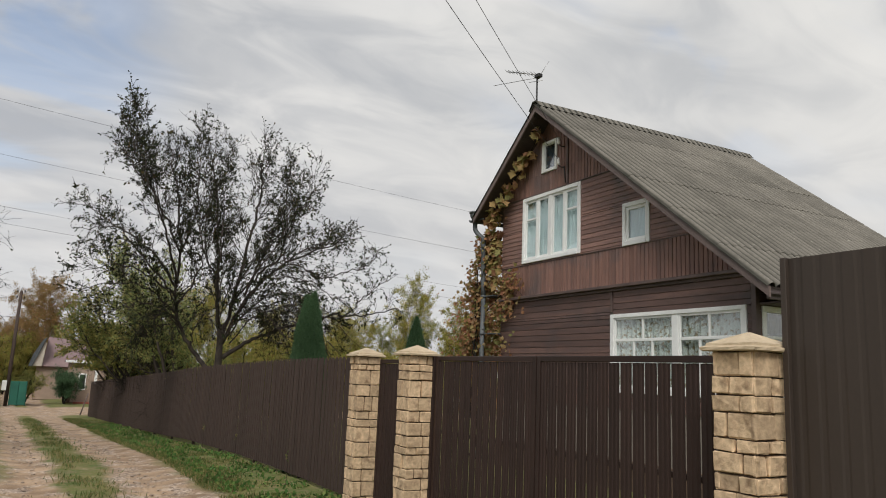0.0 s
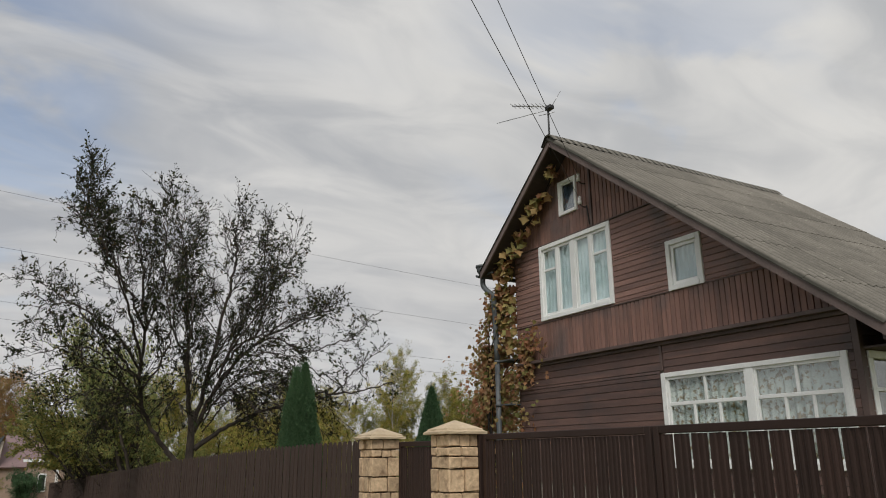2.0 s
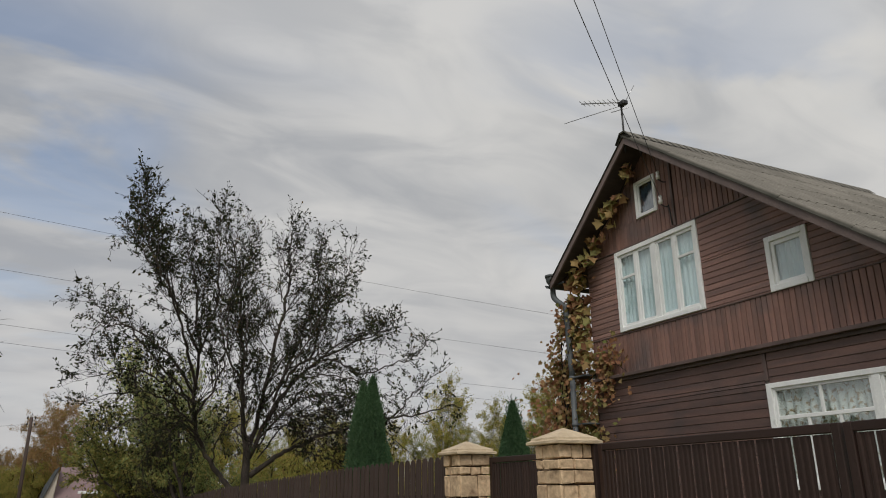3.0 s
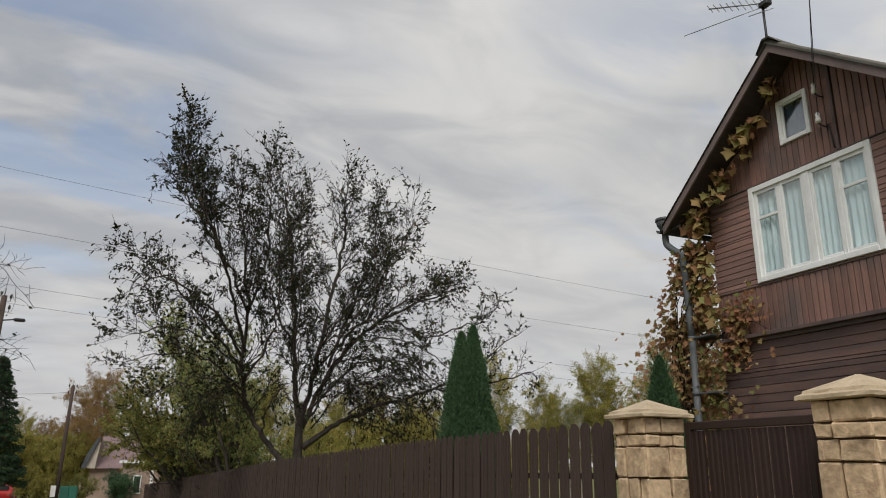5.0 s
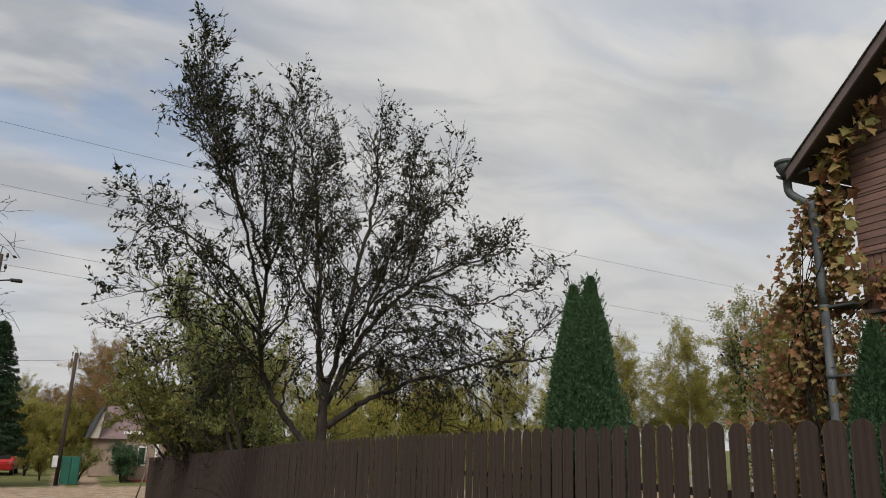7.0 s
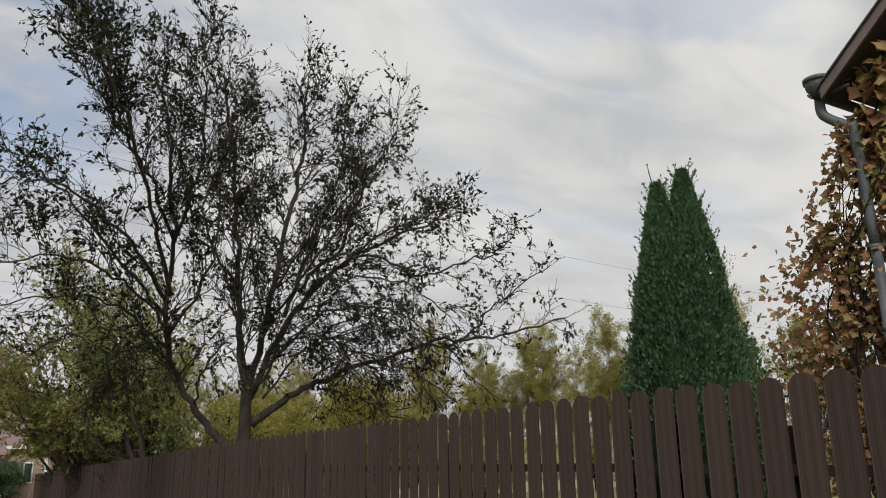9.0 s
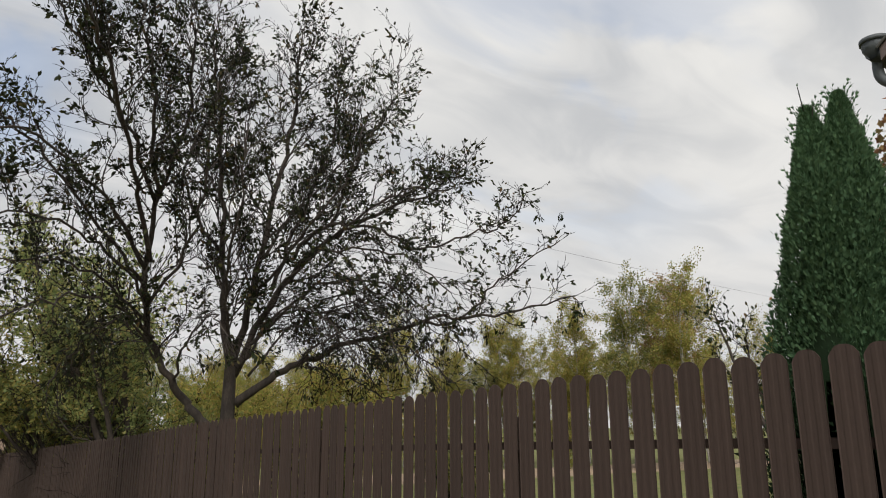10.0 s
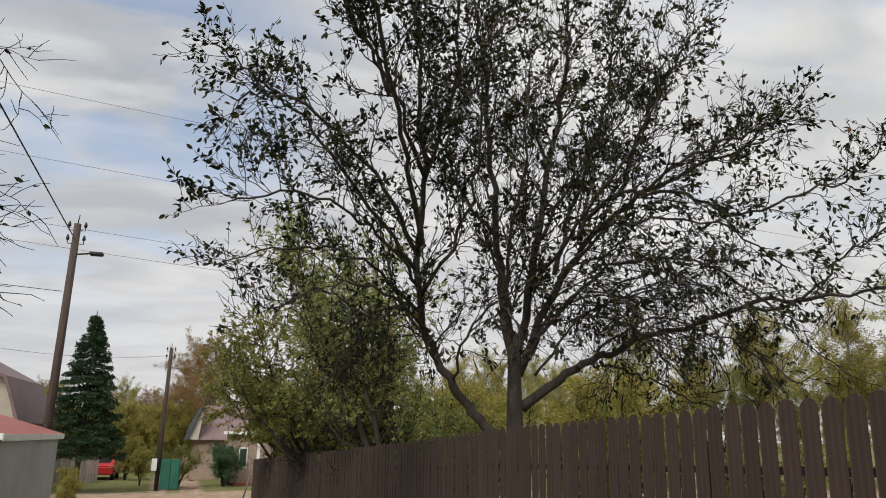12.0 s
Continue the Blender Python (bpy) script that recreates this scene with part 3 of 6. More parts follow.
    bp.inputs["Strength"].default_value, bp.inputs["Distance"].default_value = 0.6, 0.03
    nt.links.new(math_("ADD", ns(30, 8), vor.outputs["Distance"]), bp.inputs["Height"])
    nt.links.new(bp.outputs[0], p.inputs["Normal"])
    g = raw("ground", verts, faces, m, smooth=True)
    tagged(g, "rutted sandy gravel lane with grassy verges", "ground", kind="structure")


build_ground()


def build_grass():
    rng = np.random.default_rng(5)
    spots = []
    for _ in range(120000):
        y = -6 + 42 * rng.random() ** 1.15
        k = rng.random()
        u = rng.uniform(1.6, 2.95) if k < 0.82 else (rng.normal(0.24, 0.2) if k < 0.92 else rng.uniform(-2.6, -1.0))
        x = u + fence_x(y) - 2.97
        if noise.noise((x * 1.7, y * 1.1, 2.0)) < (-0.22 if k < 0.82 else -0.12):
            continue
        spots.append(((x, y, ground_z(y) + 0.01), (0, 0, 1.3)))
    herbs = []
    for _ in range(9000):
        y = 4 + 26 * rng.random() ** 1.2
        u = 2.9 - 1.15 * rng.random() ** 1.4
        x = u + fence_x(y) - 2.97
        if noise.noise((x * 2.4, y * 1.6, 7.0)) > -0.05:
            herbs.append(((x, y, ground_z(y) + 0.02 + 0.07 * rng.random()), (0, 0, 0.6)))
    h = leaves_mesh("verge_herbs", herbs, 0.062, L_HERB, None, rng, droop=0.0)
    tagged(h, "low broad-leaved green weeds in the verge along the fence", "weeds", kind="stuff")
    g = leaves_mesh("verge_grass", spots, 0.072, L_GRASS, None, rng, "blade", droop=0.0)
    tagged(g, "short green grass along the fence and between the ruts", "grass", kind="stuff")
    for y, h in ((12.0, 0.55), (14.5, 0.6), (9.0, 0.5)):
        x = fence_x(y) - 0.33
        z = ground_z(y)
        w = empty("dry_weed", x, y, z)
        tagged(w, "dry weed stalk with a seed head beside the fence", "weed", "dry weeds along the fence")
        Tubes().add([(0, 0, 0), (0.02, 0.01, h * 0.5), (0.01, 0.03, h)], [0.004, 0.003, 0.002], 4).part("stem", M_TWIG, w)
        leaves_mesh("seed_head", [((0.01, 0.03, h - 0.1 * rng.random()), rng.normal(0, 1, 3)) for _ in range(14)], 0.035, L_GRASS, w, rng)


build_grass()


def build_gravel():
    rng = np.random.default_rng(9)
    v, f = [], []
    ball = bmesh.new()
    bmesh.ops.create_icosphere(ball, subdivisions=1, radius=1.0)
    bv = [tuple(q.co) for q in ball.verts]
    bf = [[q.index for q in face.verts] for face in ball.faces]
    ball.free()
    for _ in range(2000):
        y = 4 + 26 * rng.random() ** 1.4
        u = rng.normal(1.05, 0.33) if rng.random() < 0.65 else rng.normal(-0.45, 0.3)
        x, r = u + fence_x(y) - 2.97, 0.007 + 0.03 * rng.random() ** 3.5
        o, jit = len(v), rng.uniform(0.7, 1.3, (len(bv), 3))
        for q, j in zip(bv, jit):
            v.append((x + q[0] * r * j[0] * 1.2, y + q[1] * r * j[1], ground_z(y) - 0.035 + q[2] * r * 0.6))
        f += [[o + i for i in t] for t in bf]
    g = raw("gravel", v, f, mat("buff_pebbles", (0.43, 0.345, 0.27), (0.26, 0.20, 0.155), 3.0, 0.9, 0.3))
    tagged(g, "loose buff and grey pebbles scattered on the wheel ruts", "gravel", kind="stuff")


build_gravel()

# ---------------------------------------------------------------- fence, pillars, gates
PITCH, PICKET_W, PICKET_H = 0.1335, 0.1125, 1.70


def fence_top(y):
    return float(np.interp(y, [7, 10.5, 13, 17.5, 20, 40], [1.80, 1.755, 1.69, 1.54, 1.40, 0.53]))


def picket_mesh(name, width, height, dome, rib=0.0017):
    """Pressed metal picket with two ribs, folded edges and a domed head."""
    prof = [(-1.0, 0.004), (-0.93, 0.0), (-0.62, 0.0), (-0.5, rib), (-0.26, rib), (-0.14, 0.0), (0.14, 0.0), (0.26, rib), (0.5, rib), (0.62, 0.0), (0.93, 0.0), (1.0, 0.004)]
    v, f = [], []
    k = len(prof)
    for back in (0.0, 0.004):
        for u, d in prof:
            top = height - (dome * (1 - math.sqrt(max(0.0, 1 - (abs(u) * 0.985) ** 2.2))) if dome else 0.0)
            for z in (0.0, height * 0.93, top):
                v.append((-d + back, u * width / 2, z if z else 0.0))
    for s in range(2):
        o = s * k * 3
        for i in range(k - 1):
            for j in range(2):
                q = (o + i * 3 + j, o + (i + 1) * 3 + j, o + (i + 1) * 3 + j + 1, o + i * 3 + j + 1)
                f.append(q if s else q[::-1])
    o = k * 3
    for i in range(k - 1):
        f.append((i * 3 + 2, (i + 1) * 3 + 2, o + (i + 1) * 3 + 2, o + i * 3 + 2))
    for i in (0, k - 1):
        for j in range(2):
            f.append((i * 3 + j, i * 3 + j + 1, o + i * 3 + j + 1, o + i * 3 + j))
    me = bpy.data.meshes.new(name)
    me.from_pydata(v, [], f)
    me.update()
    return me


def build_fence():
    root = empty("picket_fence", 2.97, 7.4, 0)
    tagged(root, "long brown metal picket fence with domed pickets", "fence")
    inv = Matrix.Translation((-2.97, -7.4, 0))
    me = picket_mesh("picket", PICKET_W, PICKET_H, 0.055)
    rng = random.Random(3)
    y = 7.50
    while y < 39.9:
        x = fence_x(y)
        yaw = math.degrees(math.atan2(-(fence_x(y + 0.2) - fence_x(y - 0.2)), 0.4))
        m = inv @ pose(x - 0.012, y, fence_top(y) - PICKET_H + rng.uniform(-0.006, 0.006), rng.uniform(-0.16, 0.16), rng.uniform(-0.2, 0.2), yaw + rng.uniform(-0.5, 0.5))
        place("picket", me, M_FENCE, root, at=m)
        y += PITCH
    for drop in (0.34, 1.36):
        ys = np.linspace(7.42, 39.9, 40)
        v, f = [], []
        for yy in ys:
            z = fence_top(yy) - drop
            for dx, dz in ((0.006, -0.02), (0.036, -0.02), (0.036, 0.02), (0.006, 0.02)):
                v.append((fence_x(yy) + dx - 2.97, yy - 7.4, z + dz))
        for i in range(len(ys) - 1):
            for k in range(4):
                f.append((i * 4 + k, i * 4 + (k + 1) % 4, i * 4 + 4 + (k + 1) % 4, i * 4 + 4 + k))
        raw("rail", v, f, M_FENCE, root)
    for yy in np.arange(9.6, 39.9, 2.5):
        x, z0 = fence_x(yy), ground_z(yy)
        part("post", box((x + 0.036 - 2.97, yy - 0.03 - 7.4, z0 - 0.1), (x + 0.096 - 2.97, yy + 0.03 - 7.4, fence_top(yy) - 0.18), 0.004), M_FENCE, root)
    # corner stake with a red mark at the far end
    st = empty("corner_stake", 1.35, 40.3, ground_z(40.3))
    tagged(st, "leaning rusty metal stake at the fence corner", "stake")
    tube("bar", [(0, 0, 0), (0.28, 0.05, 1.15)], 0.03, M_TRIM, st)


build_fence()


def build_pillar(cx, cy, height, seed, base):
    rng = random.Random(seed)
    h = 0.12
    root = empty("stone_pillar", cx, cy, base)
    tagged(root, "square pillar faced with chipped buff stone blocks under a cast pyramid cap", "pillar", "stone gate pillars")
    part("core", box((-h, -h, -0.1), (h, h, height), 0), M_MORTAR, root)
    gap = 0.010
    courses = []
    while sum(courses) < height - 0.25:
        courses.append(rng.choice((0.075, 0.095, 0.115, 0.14, 0.175)))
    rest = height - sum(courses)
    courses += [rest * 0.42, rest * 0.58]
    for face in range(4):
        turn = Matrix.Rotation(face * math.pi / 2, 4, "Z")
        z = 0.0
        for ch in courses:
            full = h + 0.025
            cuts = rng.choice(([0.42], [0.34], [0.60], [0.5], [0.68], [0.3, 0.64]))
            edges = [-full] + [-full + 2 * full * c for c in cuts] + [full]
            for a, b in zip(edges, edges[1:]):
                bm = bmesh.new()
                proud = 0.025 + rng.uniform(-0.009, 0.009)
                lo, hi = Vector((-h - proud, a + gap / 2, z + gap / 2)), Vector((-h + 0.012, b - gap / 2, z + ch - gap / 2))
                add_box(bm, lo, hi, 0.006)
                for vv in bm.verts:
                    if vv.co.x < -h - 0.005:
                        vv.co += Vector((rng.uniform(-0.006, 0.006), rng.uniform(-0.004, 0.004), rng.uniform(-0.005, 0.005)))
                bmesh.ops.transform(bm, matrix=turn, verts=bm.verts)
                part("stone", bm, M_STONE, root)
            z += ch
    bm = bmesh.new()
    o = 0.188
    rings = [(o - 0.010, 0.0), (o, 0.004), (o, 0.020), (o - 0.006, 0.026), (o - 0.022, 0.030), (o - 0.025, 0.044), (0.085, 0.078), (0.008, 0.112)]
    prev = None
    for r, dz in rings:
        ring = []
        for k in range(24):
            side, t = divmod(k, 6)
            t = t / 6 * 2 - 1
            px, py = ((t, -1), (1, t), (-t, 1), (-1, -t))[side]
            j = 0.003 if 0 < dz < 0.1 else 0.0
            ring.append(bm.verts.new((px * r + rng.uniform(-j, j), py * r + rng.uniform(-j, j), height + dz + rng.uniform(-j, j) * 0.7)))
        if prev:
            for k in range(24):
                bm.faces.new((prev[k], prev[(k + 1) % 24], ring[(k + 1) % 24], ring[k]))
        else:
            bm.faces.new(ring[::-1])
        prev = ring
    bm.faces.new(prev)
    part("cap", bm, M_CAP, root, "cast sandstone pyramid cap with a rough rim")
    return root


build_pillar(3.055, 7.335, 1.79, 11, 0.0)
build_pillar(3.055, 5.895, 1.80, 12, 0.0)
build_pillar(3.05, 1.60, 1.81, 13, 0.0)


def build_gate(name, label, x, y0, y1, top, pitch, group="", first=False):
    root = empty(name, x, y0, 0.06)
    tagged(root, label, "gate", group)
    w, h, b = y1 - y0, top - 0.06, 0.045
    part("frame", box((-0.02, 0, 0), (0.02, b, h), 0.004), M_GATE, root)
    part("frame", box((-0.02, w - b, 0), (0.02, w, h), 0.004), M_GATE, root)
    part("frame", box((-0.02, b, h - b), (0.02, w - b, h), 0.004), M_GATE, root)
    part("frame", box((-0.02, b, 0), (0.02, w - b, b), 0.004), M_GATE, root)
    for z in (0.38, h * 0.56):
        part("crossbar", box((0.006, b, z - 0.02), (0.03, w - b, z + 0.02), 0.003), M_GATE, root)
    me = picket_mesh("slat", pitch - (0.013 if first else 0.007), h - 2 * b - 0.01, 0.0, 0.008)
    rng = random.Random(len(name) + int(y0 * 10))
    n = int((w - 2 * b) / pitch) + (2 if first else 0)
    for i in range(n):
        y = 3.47 - y0 + pitch * (2.5 - i) if first else b + (w - 2 * b) * (i + 0.5) / n
        if not b + pitch * 0.3 < y < w - b:
            continue
        place("slat", me, M_GATE, root, at=pose(-0.006, y, b + 0.005, 0, rng.uniform(-0.1, 0.1), rng.uniform(-0.4, 0.4)))
    return root


build_gate("driveway_gate", "closed dark brown metal gate leaf with ribbed slats", 3.21, 1.76, 3.865, 1.80, 0.124, "driveway gate leaves", True)
build_gate("driveway_gate", "closed dark brown metal gate leaf with ribbed slats", 3.21, 3.885, 5.70, 1.80, 0.108, "driveway gate leaves")
build_gate("wicket_gate", "narrow dark brown metal wicket gate between two stone pillars", 3.20, 6.06, 7.17, 1.765, 0.112)
for yy in (1.75, 5.72):
    gp = part("gate_post", box((3.175, yy - (0.09 if yy < 3 else 0.0), 0), (3.245, yy + (0.0 if yy < 3 else 0.10), 1.80), 0.004), M_GATE)
    tagged(gp, "square dark brown steel gate post beside a stone pillar", "post")


def build_sheet_fence():
    root = empty("sheet_fence", 3.13, 1.42, 0)
    tagged(root, "tall brown corrugated sheet metal fence", "fence")
    top, pitch = 2.33, 0.115
    step = [(0.0, 0.0), (0.55, 0.0), (0.68, 0.0035), (0.87, 0.0035)]
    for k in range(7):
        v, f = [], []
        line = []
        for i in range(10):
            for a, d in step:
                line.append((d, -(k * 1.15 + (i + a) * pitch)))
        line.append((0, -(k + 1) * 1.15))
        for back in (0, 0.004):
            for dx, dy in line:
                v.append((dx + back - 0.0015 * (k % 2), dy, 0.05))
                v.append((dx + back - 0.0015 * (k % 2), dy, top))
        n = len(line)
        for s in range(2):
            for i in range(n - 1):
                q = (s * 2 * n + 2 * i, s * 2 * n + 2 * i + 1, s * 2 * n + 2 * i + 3, s * 2 * n + 2 * i + 2)
                f.append(q if s == 0 else q[::-1])
        for i in range(n - 1):
            f.append((2 * i + 1, 2 * n + 2 * i + 1, 2 * n + 2 * i + 3, 2 * i + 3))
        raw("panel", v, f, M_TALL, root)
    part("edge_strip", box((-0.028, -0.03, 0.04), (0.012, 0.006, top + 0.004), 0.003), M_TALL, root)
    for z in (0.45, 1.9):
        part("rail", box((0.016, -8.0, z - 0.02), (0.056, 0, z + 0.02), 0.003), M_FENCE, root)


build_sheet_fence()

# ---------------------------------------------------------------- house
HX, HY0, HY1 = 7.46, 5.13, 11.16
RY, RZ, EX0, EX1 = 9.48, 6.63, 7.0, 12.66
SL_R, SL_L = (6.60 - 2.84) / (9.48 - 4.62), (6.60 - 4.86) / (11.60 - 9.48)


def roof_z(y):
    return RZ - (RY - y) * SL_R if y < RY else RZ - (y - RY) * SL_L


ROOF_PLANES = [((0, RY, RZ - 0.10), Vector((0, -SL_R, 1)).normalized()), ((0, RY, RZ - 0.10), Vector((0, SL_L, 1)).normalized())]
WINDOWS = {"big": (8.66, 10.43, 3.765, 5.045), "small": (6.985, 7.59, 3.735, 4.43), "attic": (9.37, 9.83, 5.43, 6.03), "low": (5.25, 7.87, 1.45, 2.665)}


def cells(y0, y1, z0, z1, holes):
    """The rectangle cut into rectangles round its openings."""
    zs = sorted({z0, z1, *[z for h in holes for z in h[2:] if z0 < z < z1]})
    for a, b in zip(zs, zs[1:]):
        spans = sorted((max(h[0], y0), min(h[1], y1)) for h in holes if h[2] < (a + b) / 2 < h[3] and h[1] > y0 and h[0] < y1)
        y = y0
        for s, e in spans:
            if s > y:
                yield y, s, a, b
            y = max(y, e)
        if y < y1:
            yield y, y1, a, b


house = empty("wooden_house", HX, (HY0 + HY1) / 2, 0)
tagged(house, "brown boarded wooden house with white windows and slate roof", "house")
H_INV = Matrix.Translation((-HX, -(HY0 + HY1) / 2, 0))


def hpart(name, bm, material, parent=None, label=""):
    bmesh.ops.transform(bm, matrix=H_INV, verts=bm.verts)
    return part(name, bm, material, parent or house, label)


def build_walls():
    holes = list(WINDOWS.values())
    bm = bmesh.new()
    for y0, y1, z0, z1 in cells(HY0, HY1, 0, RZ, holes):
        add_box(bm, (HX, y0, z0), (HX + 0.16, y1, z1))
    front = hpart("front_wall", clip(bm, ROOF_PLANES), M_INSIDE, None, "gable wall clad in brown painted boards")
    side_holes = [(7.54, 9.34, 1.45, 2.65)]
    bm = bmesh.new()
    for x0, x1, z0, z1 in cells(HX + 0.16, EX1 - 0.3, 0, 2.95, side_holes):
        add_box(bm, (x0, HY0, z0), (x1, HY0 + 0.16, z1))
    side = hpart("side_wall", bm, M_INSIDE, None, "side wall under the low eave")
    bm = box((HX + 0.16, HY1 - 0.16, 0), (EX1 - 0.3, HY1, 5.1))
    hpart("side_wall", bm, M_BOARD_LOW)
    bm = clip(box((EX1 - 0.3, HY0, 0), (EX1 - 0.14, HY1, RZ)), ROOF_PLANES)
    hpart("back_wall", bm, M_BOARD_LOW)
    hpart("floor_slab", box((HX + 0.16, HY0 + 0.16, 0.3), (EX1 - 0.3, HY1 - 0.16, 0.45)), M_INSIDE)
    hpart("floor_slab", box((HX + 0.16, HY0 + 0.16, 2.95), (EX1 - 0.3, HY1 - 0.16, 3.1)), M_INSIDE)
    hpart("plinth", box((HX - 0.05, HY0 - 0.05, -0.1), (EX1 - 0.1, HY1 + 0.05, 0.45), 0.01), M_MORTAR, None, "grey plinth")
    rng = random.Random(8)

    def board(y0, y1, z0, z1, material, lean):
        bm = box((HX - 0.022, y0, z0), (HX - 0.001, y1, z1), 0.004)
        for v in bm.verts:  # lapped boards lean out at the foot
            if lean and v.co.x < HX - 0.01 and v.co.z < (z0 + z1) / 2:
                v.co.x -= 0.005
        clip(bm, ROOF_PLANES)
        if len(bm.faces) > 3:
            bmesh.ops.transform(bm, matrix=H_INV, verts=bm.verts)
            part("board", bm, material, front)
        else:
            bm.free()

    def horizontal(y0, y1, z0, z1, h, material):
        n = max(1, round((z1 - z0) / h))
        for i in range(n):
            a, b = z0 + (z1 - z0) * i / n, z0 + (z1 - z0) * (i + 1) / n
            for c in cells(y0, y1, a, b, holes):
                if c[1] - c[0] > 0.02 and c[3] - c[2] > 0.012:
                    board(c[0] + 0.001, c[1] - 0.001, c[2] + 0.0015, c[3] - 0.0015, material, True)

    def vertical(y0, y1, z0, z1, w, material):
        n = max(1, round((y1 - y0) / w))
        for i in range(n):
            a, b = y0 + (y1 - y0) * i / n, y0 + (y1 - y0) * (i + 1) / n
            for c in cells(a, b, z0, z1, holes):
                if c[1] - c[0] > 0.015 and c[3] - c[2] > 0.02:
                    board(c[0] + 0.005, c[1] - 0.005, c[2], c[3], material, False)

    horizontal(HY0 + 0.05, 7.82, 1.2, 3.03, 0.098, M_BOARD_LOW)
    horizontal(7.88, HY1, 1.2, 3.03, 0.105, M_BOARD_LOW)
    vertical(HY0, HY1, 3.13, 3.735, 0.083, M_BOARD_V)
    horizontal(HY0, HY1, 3.745, 5.055, 0.083, M_BOARD_H)
    vertical(7.0, 9.02, 5.075, RZ, 0.088, M_BOARD_V)
    vertical(9.07, HY1, 5.075, RZ, 0.088, M_BOARD_V)
    # trims: cornice, drip strips, joint posts, corner boards
    def trim(lo, hi, label=""):
        hpart("trim_board", clip(box(lo, hi, 0.004), ROOF_PLANES), M_TRIM, None, label)

    trim((HX - 0.13, HY0 - 0.03, 3.08), (HX, HY1 + 0.03, 3.128), "projecting cornice board")
    trim((HX - 0.055, HY0 - 0.02, 3.035), (HX - 0.001, HY1 + 0.02, 3.082))
    trim((HX - 0.035, HY0, 3.728), (HX - 0.001, HY1, 3.746))
    trim((HX - 0.033, 7.0, 5.056), (HX - 0.001, HY1, 5.074))
    trim((HX - 0.04, 7.825, 2.7), (HX - 0.001, 7.875, 3.033))
    trim((HX - 0.045, 9.025, 5.076), (HX - 0.001, 9.065, RZ))
    trim((HX - 0.035, HY0 - 0.03, 0.4), (HX + 0.04, HY0 + 0.045, 3.033))
    for k in range(22):
        z0 = 0.5 + k * 0.11
        for c in cells(HX + 0.04, EX1 - 0.3, z0, z0 + 0.108, side_holes):
            bm = box((c[0], HY0 - 0.022, c[2] + 0.002), (c[1], HY0 - 0.001, c[3] - 0.002), 0.004)
            bmesh.ops.transform(bm, matrix=H_INV, verts=bm.verts)
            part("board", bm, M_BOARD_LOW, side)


build_walls()


def pane_bm(y0, y1, z0, z1, x):
    return box((x, y0, z0), (x + 0.004, y1, z1))


def build_window(name, y0, y1, z0, z1, uprights, bars, casing=0.07, sash=0.045):
    """Casing, sashes and panes. uprights: places of mullions 0..1; bars: (from, to, height 0..1) crossbars."""
    x = HX
    win = hpart(name, add_box(bmesh.new(), (x - 0.045, y0, z0), (x + 0.02, y0 + casing, z1), 0.006), M_WHITE, None, "white painted window")

    def bar(nm, a, b, c, d, x0=0.03, x1=0.02):
        bm = box((x - x0, a, c), (x + x1, b, d), 0.005)
        bmesh.ops.transform(bm, matrix=H_INV, verts=bm.verts)
        return part(nm, bm, M_WHITE, win)

    bar("casing", y1 - casing, y1, z0, z1, 0.045)
    bar("casing", y0 + casing, y1 - casing, z1 - casing, z1, 0.045)
    bar("sill", y0 + casing, y1 - casing, z0, z0 + casing, 0.055)
    iy0, iy1, iz0, iz1 = y0 + casing, y1 - casing, z0 + casing, z1 - casing
    W, H = iy1 - iy0, iz1 - iz0
    marks = [0.0, *[u for u, _ in uprights], 1.0]
    wide = [0.0, *[w for _, w in uprights], 0.0]
    for (u, w) in uprights:
        c = iy0 + W * u
        bar("mullion", c - w / 2, c + w / 2, iz0, iz1, 0.032 if w > 0.05 else 0.022)
    for k in range(len(marks) - 1):
        a, b = iy0 + W * marks[k] + wide[k] / 2, iy0 + W * marks[k + 1] - wide[k + 1] / 2
        t = sash
        bar("sash", a, a + t, iz0, iz1, 0.018, 0.012)
        bar("sash", b - t, b, iz0, iz1, 0.018, 0.012)
        bar("sash", a + t, b - t, iz1 - t, iz1, 0.018, 0.012)
        bar("sash", a + t, b - t, iz0, iz0 + t, 0.018, 0.012)
        hs = [h for n, h in bars if n == k]
        for h in hs:
            zc = iz0 + H * h
            bar("glazing_bar", a + t, b - t, zc - 0.02, zc + 0.02, 0.016, 0.012)
        lim = [iz0 + t, *[iz0 + H * h for h in sorted(hs)], iz1 - t]
        for p, q in zip(lim, lim[1:]):
            bm = pane_bm(a + t, b - t, p, q, x)
            for v in bm.verts:
                v.co.x += 0.0015 * math.sin(v.co.y * 9 + v.co.z * 7)
            bmesh.ops.transform(bm, matrix=H_INV, verts=bm.verts)
            g = part("pane", bm, M_GLASS, win)
            g.visible_shadow = False
    return win


build_window("window", *WINDOWS["big"], [(0.245, 0.022), (0.5, 0.09), (0.755, 0.022)], [(0, 0.68), (3, 0.68)])
build_window("window", *WINDOWS["small"], [], [], 0.07, 0.05)
build_window("window", *WINDOWS["attic"], [], [], 0.055, 0.02)


